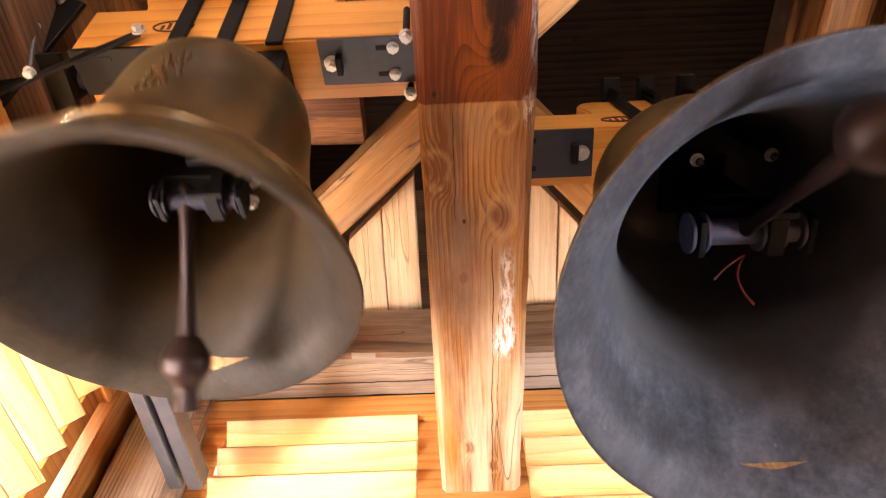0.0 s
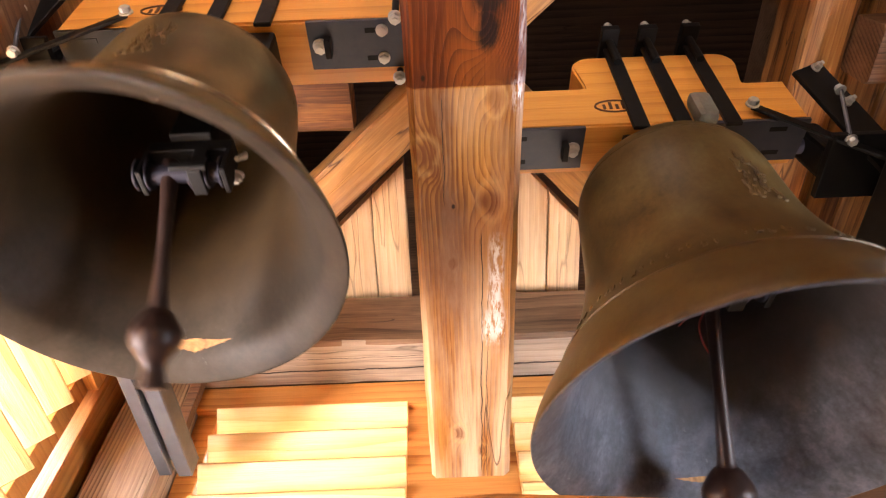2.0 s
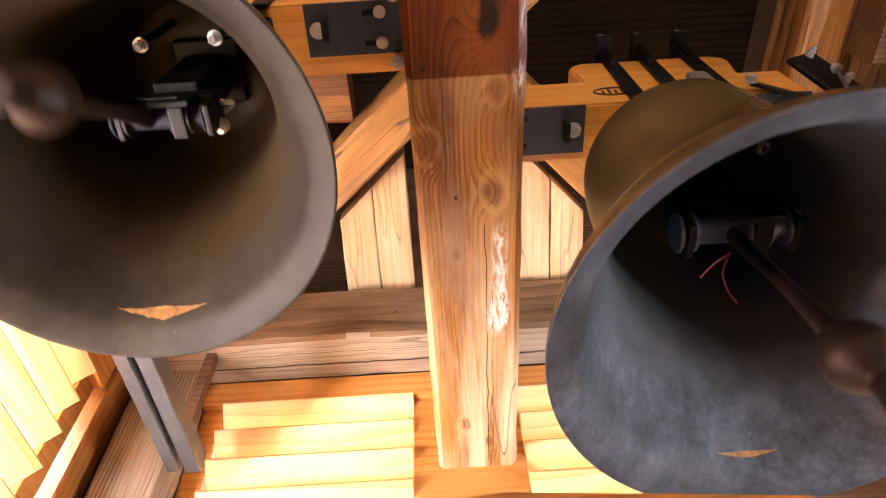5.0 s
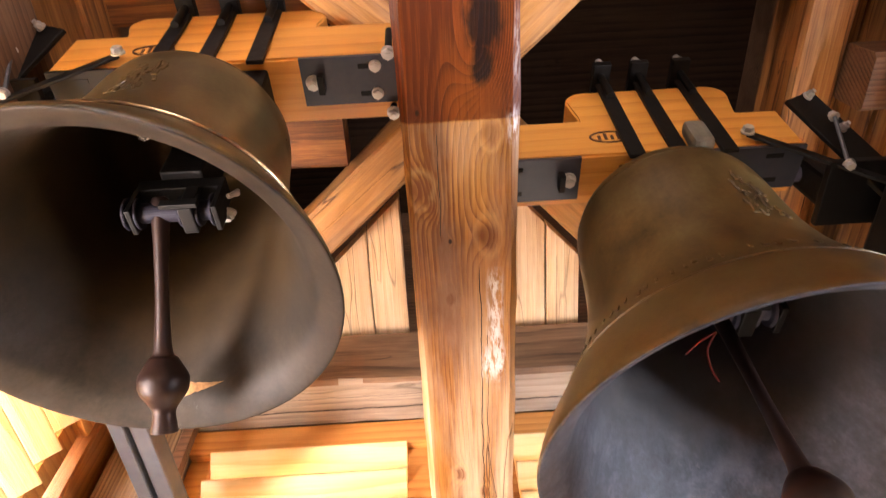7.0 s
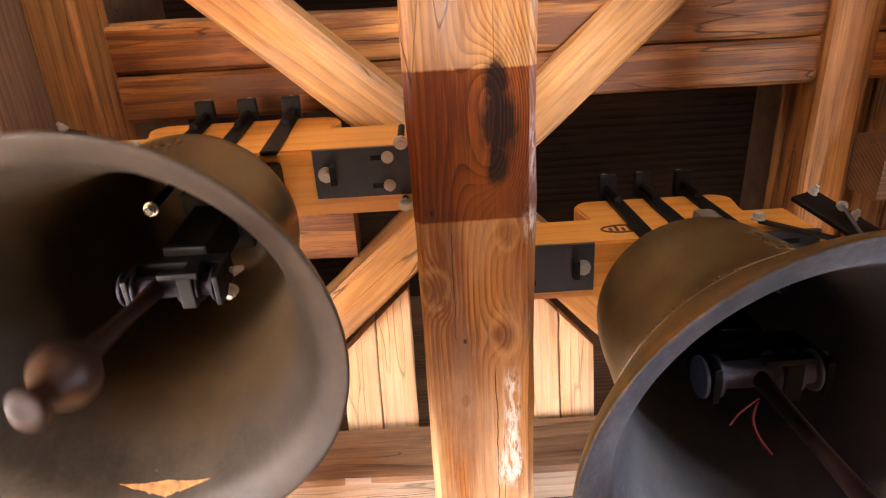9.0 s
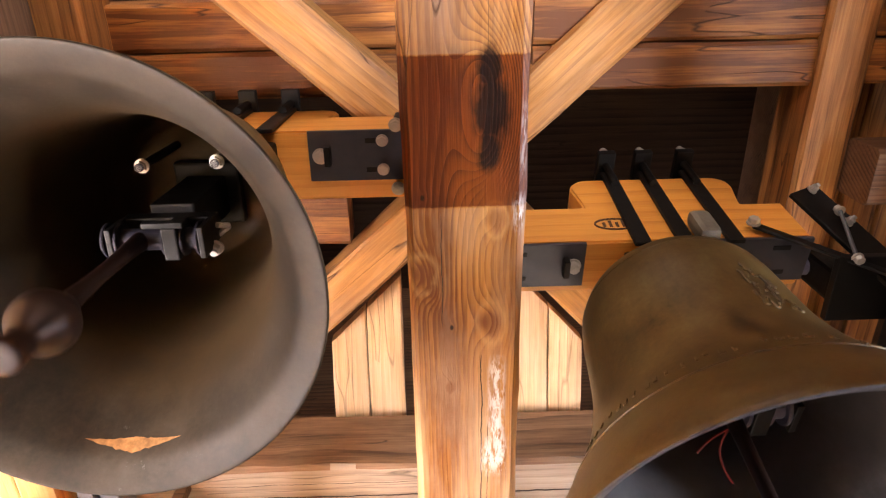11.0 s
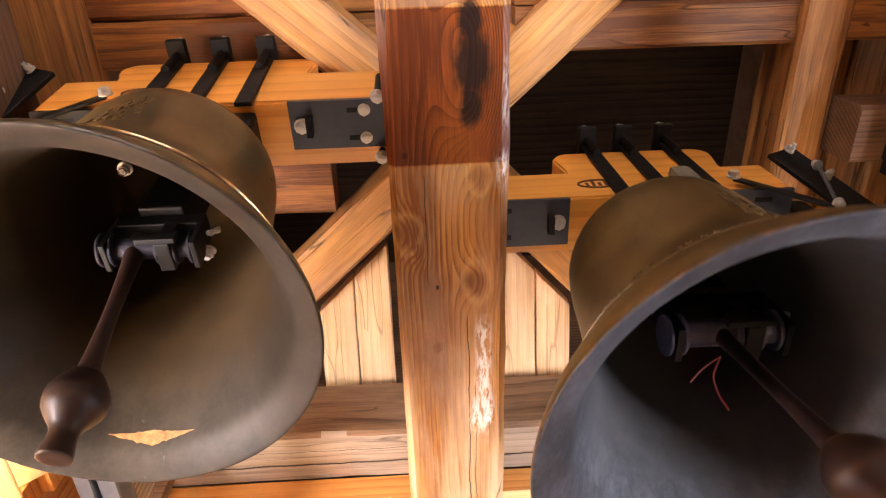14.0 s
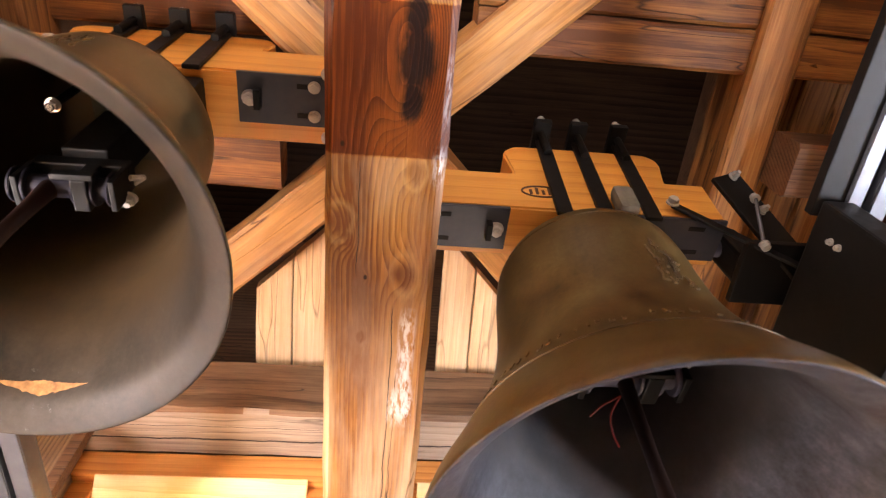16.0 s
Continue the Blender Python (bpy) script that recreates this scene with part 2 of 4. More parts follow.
def bronze(name, colour, dark, green, rough, metallic, fleck=0.0, gloss=0.5, bowl=None):
    """Cast bell bronze: patina clouds at two sizes, streaks that run down the wall, casting skin, pale scuffs."""
    m, n, l, p = mat(name)
    obj = n.new("ShaderNodeTexCoord").outputs["Object"]
    cloud = noise_tex(n, l, obj, 4.5, 6.0, 0.65, 0.6)
    patch = noise_tex(n, l, obj, 17.0, 5.0, 0.65, 0.3)
    grain = noise_tex(n, l, obj, 85.0, 5.0, 0.7)
    streak = noise_tex(n, l, scaled(n, l, obj, (26.0, 26.0, 2.0)), 1.0, 4.0, 0.6)
    r = ramp(n, [(0.38, dark), (0.50, colour), (0.63, green)])
    v = math_node(n, l, "ADD", math_node(n, l, "ADD", math_node(n, l, "MULTIPLY", cloud, 0.40), math_node(n, l, "MULTIPLY", patch, 0.22)),
                  math_node(n, l, "ADD", math_node(n, l, "MULTIPLY", streak, 0.20), math_node(n, l, "MULTIPLY", grain, 0.18)))
    l.new(v, r.inputs[0])
    col = r.outputs[0]
    if fleck:
        f = math_node(n, l, "MULTIPLY", math_node(n, l, "SUBTRACT", noise_tex(n, l, scaled(n, l, obj, (60.0, 60.0, 25.0)), 1.0, 6.0, 0.75), 0.64), 14.0, True)
        f = math_node(n, l, "MULTIPLY", f, math_node(n, l, "MULTIPLY", math_node(n, l, "SUBTRACT", cloud, 0.45), 5.0, True))
        col = mix(n, l, math_node(n, l, "MULTIPLY", f, fleck), col, (0.30, 0.30, 0.29))
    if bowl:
        # bowl toned apart from the lip for how light falls there, with a ragged edge
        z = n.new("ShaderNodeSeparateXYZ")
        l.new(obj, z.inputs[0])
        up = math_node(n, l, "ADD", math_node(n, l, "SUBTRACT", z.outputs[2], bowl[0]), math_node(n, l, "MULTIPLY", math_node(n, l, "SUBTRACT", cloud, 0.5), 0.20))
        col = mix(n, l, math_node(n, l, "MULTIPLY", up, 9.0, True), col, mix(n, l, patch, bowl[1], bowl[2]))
    l.new(col, p.inputs["Base Color"])
    p.inputs["Metallic"].default_value = metallic
    p.inputs["Specular IOR Level"].default_value = gloss
    l.new(math_node(n, l, "ADD", rough - 0.14, math_node(n, l, "ADD", math_node(n, l, "MULTIPLY", cloud, 0.16), math_node(n, l, "MULTIPLY", patch, 0.14))), p.inputs["Roughness"])
    bump(n, l, math_node(n, l, "ADD", math_node(n, l, "MULTIPLY", grain, 0.7), math_node(n, l, "MULTIPLY", patch, 0.35)), 0.35, 0.0012, p)
    return m


KNOTS = [(1.938, -0.055, 0.027, 0.8), (1.817, 0.092, 0.024, 0.8), (2.107, 0.036, 0.015, 0.6), (1.56, -0.045, 0.034, 1.0), (1.475, -0.052, 0.052, 1.0), (1.40, -0.045, 0.034, 1.0),
         (2.72, 0.03, 0.02, 0.7), (2.80, -0.035, 0.018, 0.7), (1.86, 0.068, 0.014, 0.7), (1.95, 0.03, 0.006, 1.0), (1.70, -0.06, 0.018, 0.5), (1.65, 0.085, 0.006, 1.0)]
PAINTS = [(2.02, 2.30, -0.092, -0.045), (2.24, 2.38, -0.10, -0.03), (1.64, 1.74, -0.125, -0.09), (2.385, 2.41, -0.10, -0.05), (1.45, 1.62, -0.122, -0.105)]
SPLITS = [(2.02, 2.9, -0.035, 0.0013), (2.2, 2.9, -0.05, 0.0008), (1.68, 1.95, 0.05, 0.0010)]
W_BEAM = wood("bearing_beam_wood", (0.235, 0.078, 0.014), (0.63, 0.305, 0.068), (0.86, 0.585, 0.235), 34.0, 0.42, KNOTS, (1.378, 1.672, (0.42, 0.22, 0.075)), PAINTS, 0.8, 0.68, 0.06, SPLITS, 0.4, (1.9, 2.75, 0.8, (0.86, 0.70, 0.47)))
W_OLD = wood("old_spruce", (0.13, 0.041, 0.008), (0.44, 0.180, 0.037), (0.64, 0.325, 0.085), 8.0, 0.6, crack=0.9, worn=0.7, bend=0.11, figure=0.6)
W_PALE = wood("pale_spruce_plank", (0.38, 0.19, 0.07), (0.69, 0.445, 0.22), (0.83, 0.62, 0.38), 12.0, 0.65, crack=0.45, worn=0.5, bend=0.04, grey=0.3, figure=0.35)
W_BRACE = wood("orange_spruce_brace", (0.22, 0.082, 0.016), (0.51, 0.240, 0.056), (0.69, 0.395, 0.115), 13.0, 0.6, crack=0.9, worn=0.6, bend=0.09, grey=0.2, figure=0.5)
# louvre frame toned darker than the slats' pine: its shade is in the colour
W_FRAME = wood("orange_pine_frame", (0.349, 0.116, 0.0202), (0.512, 0.2, 0.0403), (0.647, 0.304, 0.0806), 22.0, 0.42, crack=0.0, worn=0.25)
W_MID = wood("mid_brown_timber", (0.12, 0.044, 0.013), (0.47, 0.215, 0.060), (0.66, 0.365, 0.12), 11.0, 0.65, crack=0.8, worn=0.6, bend=0.08, figure=0.6)
W_GREY = wood("weathered_grey_wood", (0.0969, 0.0679, 0.047), (0.285, 0.208, 0.148), (0.461, 0.373, 0.255), 30.0, 0.8, crack=1.0)
W_PLATE = wood("grey_brown_timber", (0.0873, 0.0436, 0.0202), (0.29, 0.165, 0.085), (0.45, 0.30, 0.18), 10.0, 0.7, crack=0.9, worn=0.6, bend=0.08, figure=0.5)
# wall plate's underside, with the louvre's bounced light in its colour
W_UNDER = wood("lit_timber_underside", (0.16, 0.115, 0.08), (0.40, 0.315, 0.235), (0.57, 0.475, 0.37), 14.0, 0.75, crack=0.6, worn=0.5, figure=0.4, splits=[(0.3, 2.7, 0.025, 0.0035), (0.1, 1.3, -0.03, 0.0012)])
W_BROWN = wood("brown_weathered_wood", (0.0533, 0.0252, 0.0121), (0.142, 0.0711, 0.0353), (0.245, 0.137, 0.0706), 26.0, 0.75, crack=0.7)
W_YOKE = wood("lacquered_larch", (0.436, 0.155, 0.0202), (0.60, 0.24, 0.036), (0.72, 0.34, 0.066), 12.0, 0.34, crack=0.0, worn=0.2)
W_PINE = wood("louvre_pine", (0.58, 0.30, 0.085), (0.76, 0.48, 0.19), (0.87, 0.63, 0.31), 20.0, 0.5, crack=0.05, worn=0.2)
# near-black base and low specular stand for the unlit void overhead
W_DARK = wood("shade_roof_boards", (0.00969, 0.00582, 0.00403), (0.0227, 0.0123, 0.00806), (0.0412, 0.0236, 0.0141), 10.0, 0.85)
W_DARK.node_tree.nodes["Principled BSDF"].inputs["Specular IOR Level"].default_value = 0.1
M_BLACK = metal("black_painted_steel", (0.005, 0.0047, 0.0045), 0.5, 0.0, (0.014, 0.011, 0.009), 0.25)
M_BLACK.node_tree.nodes["Principled BSDF"].inputs["Specular IOR Level"].default_value = 0.2
M_PLATE = metal("dark_coated_plate", (0.036, 0.039, 0.054), 0.40, 0.2, (0.10, 0.095, 0.09), 0.2)
M_ZINC = metal("zinc_bolt", (0.62, 0.60, 0.56), 0.32, 0.45, (0.4, 0.36, 0.28), 0.25, 120.0)
M_GALV = metal("galvanised_steel", (0.115, 0.12, 0.135), 0.38, 0.5, (0.07, 0.075, 0.085), 0.4, 26.0)
M_IRON = metal("clapper_iron", (0.016, 0.007, 0.005), 0.40, 0.2, (0.028, 0.014, 0.010), 0.5, 30.0, 0.0015)
M_AXLE = metal("oiled_axle_steel", (0.12, 0.116, 0.17), 0.42, 0.3, (0.05, 0.05, 0.07), 0.4)
# darkened copy of the axle steel, in place of shade inside the smaller bell
M_AXLE_SHADED = metal("shaded_axle_steel", (0.020, 0.019, 0.028), 0.5, 0.2, (0.01, 0.01, 0.012), 0.4)
for m, level in ((M_IRON, 0.25), (M_AXLE_SHADED, 0.12)):
    m.node_tree.nodes["Principled BSDF"].inputs["Specular IOR Level"].default_value = level
M_RED = metal("red_wire_skin", (0.30, 0.025, 0.015), 0.5, 0.0)
M_BRAND = metal("branded_scorch", (0.10, 0.035, 0.012), 0.8, 0.0)
B_OUT = bronze("bronze_outside", (0.068, 0.041, 0.012), (0.020, 0.011, 0.004), (0.105, 0.080, 0.030), 0.36, 0.1, 0.0, 0.4)
# glossier copy for the smaller bell, to catch a highlight
B_OUT_GLOSSY = bronze("bronze_outside_glossy", (0.060, 0.043, 0.018), (0.022, 0.014, 0.006), (0.096, 0.080, 0.038), 0.30, 0.08, 0.0, 0.5)
B_IN = bronze("bronze_inside", (0.062, 0.065, 0.077), (0.019, 0.018, 0.021), (0.138, 0.144, 0.170), 0.58, 0.1, 0.7, 0.3, (-0.68, (0.046, 0.042, 0.042), (0.110, 0.106, 0.108)))
# darker, browner copy of the inside: the smaller bell's shade put into colour
B_IN_SHADED = bronze("bronze_inside_shaded", (0.025, 0.0175, 0.0105), (0.009, 0.006, 0.0038), (0.042, 0.032, 0.022), 0.55, 0.1, 0.3, 0.25, (-0.66, (0.010, 0.0056, 0.0024), (0.052, 0.029, 0.009)))
# bright bronze for a bead that stands for the white streak of light
B_HIGHLIGHT = bronze("highlight_bronze", (0.42, 0.34, 0.22), (0.28, 0.21, 0.12), (0.50, 0.43, 0.30), 0.20, 0.9)
B_CANON = bronze("canon_bronze", (0.16, 0.145, 0.11), (0.09, 0.075, 0.05), (0.22, 0.21, 0.17), 0.45, 0.2)
B_STAIN = metal("orange_rub_mark", (0.50, 0.26, 0.09), 0.5, 0.3, (0.22, 0.11, 0.04), 0.9, 90.0)


# ---- building helpers ----
def part(name, bm, material, parent=None, label=""):
    me = bpy.data.meshes.new(name)
    bm.normal_update()
    bm.to_mesh(me)
    bm.free()
    for m in material if isinstance(material, (list, tuple)) else (material,):
        me.materials.append(m)
    ob = new(name, me)
    if parent is not None:
        ob.parent = parent
    if label:
        tagged(ob, label)
    return ob


def smooth(ob, angle=35):
    for p in ob.data.polygons:
        p.use_smooth = True
    ob.data.set_sharp_from_angle(angle=radians(angle))
    return ob


def box_bm(x0, x1, y0, y1, z0, z1, bevel=0.004, segs=2):
    bm = bmesh.new()
    bmesh.ops.create_cube(bm, size=1.0, matrix=Matrix.Translation(((x0 + x1) / 2, (y0 + y1) / 2, (z0 + z1) / 2)) @ Matrix.Diagonal((x1 - x0, y1 - y0, z1 - z0, 1)))
    if bevel:
        bmesh.ops.bevel(bm, geom=bm.edges[:], offset=bevel, segments=segs, affect="EDGES", profile=0.6)
    return bm


def cyl_bm(r, length, segs=20, r2=None, bevel=0.0, m=None):
    bm = bmesh.new()
    bmesh.ops.create_cone(bm, cap_ends=True, segments=segs, radius1=r, radius2=r if r2 is None else r2, depth=length)
    if bevel:
        bmesh.ops.bevel(bm, geom=[e for e in bm.edges if len(e.link_faces) == 2 and any(len(f.verts) > 4 for f in e.link_faces)], offset=bevel, segments=2, affect="EDGES")
    if m is not None:
        bm.transform(m)
    return bm


def join_bm(*bms):
    out = bmesh.new()
    for b in bms:
        me = bpy.data.meshes.new("tmp")
        b.to_mesh(me)
        b.free()
        out.from_mesh(me)
        bpy.data.meshes.remove(me)
    return out


def hewn_bm(length, w, h, bevel=0.012, rough=0.004, seed=0):
    """A squared timber from local x = 0 to length, centred on y and z, with worn, uneven arrises."""
    n = max(2, int(length / 0.08))
    bm = bmesh.new()
    k = bevel
    shape = [(-w / 2 + k, -h / 2), (w / 2 - k, -h / 2), (w / 2, -h / 2 + k), (w / 2, h / 2 - k), (w / 2 - k, h / 2), (-w / 2 + k, h / 2), (-w / 2, h / 2 - k), (-w / 2, -h / 2 + k)]
    loops = []
    for i in range(n + 1):
        x = length * i / n
        ring = []
        for j, (y, z) in enumerate(shape):
            o = noise.noise(Vector((x * 3.1 + seed * 7.3, j * 1.7, seed))) * rough
            q = noise.noise(Vector((x * 9.0 + seed * 3.3, j * 2.9 + 40, seed))) * rough * 0.6
            ring.append(bm.verts.new((x, y + (o if abs(y) > w / 2 - k / 2 else 0) + q, z + (o if abs(z) > h / 2 - k / 2 else 0) - q)))
        loops.append(ring)
    for a, b in zip(loops, loops[1:]):
        for j in range(8):
            bm.faces.new((a[j], b[j], b[(j + 1) % 8], a[(j + 1) % 8]))
    bm.faces.new(loops[0])
    bm.faces.new(loops[-1][::-1])
    bmesh.ops.recalc_face_normals(bm, faces=bm.faces)
    return bm


def timber(name, a, b, w, h, material, parent=None, label="", bevel=0.012, rough=0.004, roll=0.0):
    """A timber whose underside's middle line runs from a to b."""
    a, b = Vector(a), Vector(b)
    d = b - a
    ob = part(name, hewn_bm(d.length, w, h, bevel, rough, seed=abs(hash_of(name, a))), material, parent, label)
    x = d.normalized()
    y = Vector((0, 0, 1)).cross(x) if abs(x.z) < 0.9 else Vector((1, 0, 0))
    y.normalize()
    z = x.cross(y)
    m = Matrix((x, y, z)).transposed().to_4x4()
    ob.matrix_basis = Matrix.Translation(a) @ m @ pose(0, 0, 0, roll) @ Matrix.Translation((0, 0, h / 2))
    return ob


def hash_of(name, v):
    return (sum(ord(c) for c in name) * 13 + int((v[0] * 31 + v[1] * 17 + v[2] * 7) * 10)) % 97


def hex_bolt(name, parent, m, r=0.018, head=0.016, shank=0.0, label="", washer=True, dome=False):
    """A hexagon head whose outer face looks along the local +z of m, on a washer."""
    bms = [cyl_bm(r, head, 6, bevel=0.0015, m=Matrix.Translation((0, 0, head / 2 + 0.004)))]
    if washer:
        bms.append(cyl_bm(r * 1.25, 0.004, 20, m=Matrix.Translation((0, 0, 0.002))))
    if shank:
        bms.append(cyl_bm(r * 0.55, shank, 14, m=Matrix.Translation((0, 0, head + shank / 2))))
    if dome:
        bms.append(cyl_bm(r * 0.8, r * 0.8, 14, r2=r * 0.25, m=Matrix.Translation((0, 0, head + shank + r * 0.4))))
    bm = join_bm(*bms)
    bm.transform(m)
    return part(name, bm, M_ZINC, parent, label)


def bar_bm(a, b, w, t, side=(1, 0, 0), bevel=0.002):
    """A flat bar from a to b; w across `side`, t thick."""
    a, b, s = Vector(a), Vector(b), Vector(side)
    d = b - a
    x = d.normalized()
    y = (s - x * s.dot(x)).normalized()
    z = x.cross(y)
    bm = box_bm(0, d.length, -w / 2, w / 2, -t / 2, t / 2, bevel, 1)
    bm.transform(Matrix.Translation(a) @ Matrix((x, y, z)).transposed().to_4x4())
    return bm


def tube_bm(points, r, segs=10):
    bm = bmesh.new()
    loops = []
    for i, p in enumerate(points):
        p = Vector(p)
        d = (Vector(points[min(i + 1, len(points) - 1)]) - Vector(points[max(i - 1, 0)])).normalized()
        q = d.to_track_quat("Z", "Y").to_matrix()
        rr = r[i] if isinstance(r, (list, tuple)) else r
        loops.append([bm.verts.new(p + q @ Vector((rr * math.cos(2 * math.pi * k / segs), rr * math.sin(2 * math.pi * k / segs), 0))) for k in range(segs)])
    for a, b in zip(loops, loops[1:]):
        for k in range(segs):
            bm.faces.new((a[k], a[(k + 1) % segs], b[(k + 1) % segs], b[k]))
    bm.faces.new(loops[0][::-1])
    bm.faces.new(loops[-1])
    bmesh.ops.recalc_face_normals(bm, faces=bm.faces)
    return bm


def lathe_bm(profile, segs=96, inside_from=None):
    """Turn (r, z) about z. Faces from index inside_from on take the second material."""
    bm = bmesh.new()
    loops = []
    for r, z in profile:
        if r < 1e-5:
            loops.append([bm.verts.new((0, 0, z))])
        else:
            loops.append([bm.verts.new((r * math.cos(2 * math.pi * k / segs), r * math.sin(2 * math.pi * k / segs), z)) for k in range(segs)])
    for i, (a, b) in enumerate(zip(loops, loops[1:])):
        for k in range(segs):
            k2 = (k + 1) % segs
            if len(a) == 1:
                f = bm.faces.new((a[0], b[k], b[k2]))
            elif len(b) == 1:
                f = bm.faces.new((a[k2], a[k], b[0]))
            else:
                f = bm.faces.new((a[k2], a[k], b[k], b[k2]))
            f.smooth = True
            if inside_from is not None and i >= inside_from:
                f.material_index = 1
    bmesh.ops.recalc_face_normals(bm, faces=bm.faces)
    return bm


def spline(points, steps=5):
    """Catmull-Rom through a profile."""
    out = []
    p = [points[0]] + list(points) + [points[-1]]
    for i in range(1, len(p) - 2):
        for s in range(steps):
            t = s / steps
            out.append(tuple(0.5 * (2 * p[i][c] + (p[i + 1][c] - p[i - 1][c]) * t + (2 * p[i - 1][c] - 5 * p[i][c] + 4 * p[i + 1][c] - p[i + 2][c]) * t * t
                                    + (3 * p[i][c] - p[i - 1][c] - 3 * p[i + 1][c] + p[i + 2][c]) * t ** 3) for c in (0, 1)))
    out.append(points[-1])
    return out


# ---- the tower room ----
X0, X1, Y0, Y1, TOP = -1.28, 1.75, -1.7, 1.86, 4.9


def structure(ob, label, cat):
    return tagged(ob, label, cat, kind="structure")


def wall_with_hole(name, axis, at, thick, u0, u1, hole, material, label):
    """A wall in the plane axis = at, with one opening (u0, u1, z0, z1)."""
    a, b, c, d = hole
    lo, hi = min(at, at + thick), max(at, at + thick)
    bms = []
    for p0, p1, z0, z1 in ((u0, a, 0, TOP), (b, u1, 0, TOP), (a, b, 0, c), (a, b, d, TOP)):
        bms.append(box_bm(lo, hi, p0, p1, z0, z1, 0) if axis == "x" else box_bm(p0, p1, lo, hi, z0, z1, 0))
    return structure(part(name, join_bm(*bms), material), label, "wall")


# unseen floor, toned lighter so that it throws light up into the bells
structure(part("floor", box_bm(X0 - 0.3, X1 + 0.3, Y0 - 0.3, Y1 + 0.3, -0.12, 0.0, 0), W_MID), "brown floor of the bell chamber, unseen, lightened to bounce light", "floor")
structure(part("ceiling", box_bm(X0 - 0.3, X1 + 0.3, Y0 - 0.3, Y1 + 0.3, TOP, TOP + 0.1, 0), W_DARK), "boarded underside of the spire, blackened in place of shade", "ceiling")
wall_with_hole("wall_west", "x", X0, -0.14, Y0 - 0.3, Y1 + 0.3, (-0.6, 1.5, 0.9, 2.92), W_BROWN, "brown timber wall beside the louvred opening")
wall_with_hole("wall_north", "y", Y1, 0.14, X0 - 0.1, X1 + 0.1, (-0.85, 0.95, 0.9, 3.04), W_BROWN, "brown timber wall round the louvred opening")
wall_with_hole("wall_east", "x", X1, 0.14, Y0 - 0.3, Y1 + 0.3, (-0.6, 1.5, 0.9, 2.92), W_BROWN, "brown boarded timber wall of the tower")
wall_with_hole("wall_south", "y", Y0, -0.14, X0 - 0.1, X1 + 0.1, (-0.75, 1.15, 0.9, 2.92), W_BROWN, "brown timber wall behind the bells")


def louvre(name, axis, at, u0, u1, z0, z1, label, mullions=()):
    """A pine louvre in a frame: slats that fall outwards, 115 mm apart, let into notched stiles."""
    top = structure(new(name), label, "louvre")

    # built with the opening along local x and outside at +y
    base = Matrix.Translation((0, at, 0))
    if axis == "x":
        base = Matrix.Translation((at, 0, 0)) @ Matrix.Rotation(radians(90), 4, "Z")
    elif axis == "-y":
        base = Matrix.Translation((0, at, 0)) @ Matrix.Rotation(radians(180), 4, "Z")
    elif axis == "-x":
        base = Matrix.Translation((at, 0, 0)) @ Matrix.Rotation(radians(-90), 4, "Z")

    def put(ob, z=0.0):
        ob.matrix_basis = base @ Matrix.Translation((0, 0, z))
        return ob

    f = 0.075
    put(part("head", box_bm(u0 - f, u1 + f, -0.045, 0.14, z1, z1 + 0.098, 0.004), W_FRAME, top))
    put(part("sill", box_bm(u0 - f, u1 + f, -0.015, 0.14, z0 - 0.1, z0, 0.004), W_FRAME, top))
    for a, b in [(u0 - f, u0 - 0.002), (u1 + 0.002, u1 + f)] + list(mullions):
        put(part("stile", box_bm(a, b, -0.012, 0.14, z0 + 0.001, z1 - 0.001, 0.003), W_FRAME, top))
    spans = [u0] + [v for mm in mullions for v in mm] + [u1]
    for i in range(0, len(spans), 2):
        a, b = spans[i] + 0.001, spans[i + 1] - 0.001
        z = z1 - 0.045
        bm = box_bm(a, b, -0.075, 0.075, -0.011, 0.011, 0.002, 1)
        # let-in tongue at each end, set back a little from the face
        bm.transform(Matrix.Translation((0, 0.012, 0)) @ Matrix.Rotation(radians(-42), 4, "X"))
        me = None
        while z > z0 + 0.05:
            if me is None:
                s = part("slat", bm, W_PINE, top)
                me = s.data
            else:
                s = new("slat", me)
                s.parent = top
            put(s, z)
            z -= 0.115
    return top


louvre("louvre_north", "y", 1.735, -0.79, 0.90, 1.0, 2.94, "glowing pine louvre slats in an orange frame", [(-0.13, 0.22)])
louvre("louvre_west", "x", -1.13, -0.55, 1.40, 1.0, 2.84, "sunlit pine louvre slats in the side wall")

louvre("louvre_east", "-x", 1.60, -1.40, 0.55, 1.0, 2.84, "pine louvre slats in the far side wall")

louvre("louvre_south", "-y", -1.62, -1.07, 0.67, 1.0, 2.84, "pine louvre slats in the wall opposite")

structure(timber("corner_post", (-0.98, 1.62, 0.0), (-0.98, 1.62, 3.04), 0.22, 0.24, W_GREY, None, "", 0.015, 0.006), "grey weathered corner post with long cracks", "post")
timber_wall_plate = structure(timber("wall_plate", (-1.25, 1.60, 3.04), (1.70, 1.60, 3.04), 0.20, 0.255, W_PLATE, None, "", 0.014, 0.006), "grey weathered wall plate with a long crack", "beam")
# the plate's underside takes a paler material for light bounced up from the louvre
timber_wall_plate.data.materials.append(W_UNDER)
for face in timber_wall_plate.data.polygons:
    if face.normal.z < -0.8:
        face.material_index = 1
structure(timber("wall_plate_west", (-1.12, -1.6, 3.0), (-1.12, 1.48, 3.0), 0.2, 0.26, W_BROWN), "brown weathered wall plate over the side louvre", "beam")
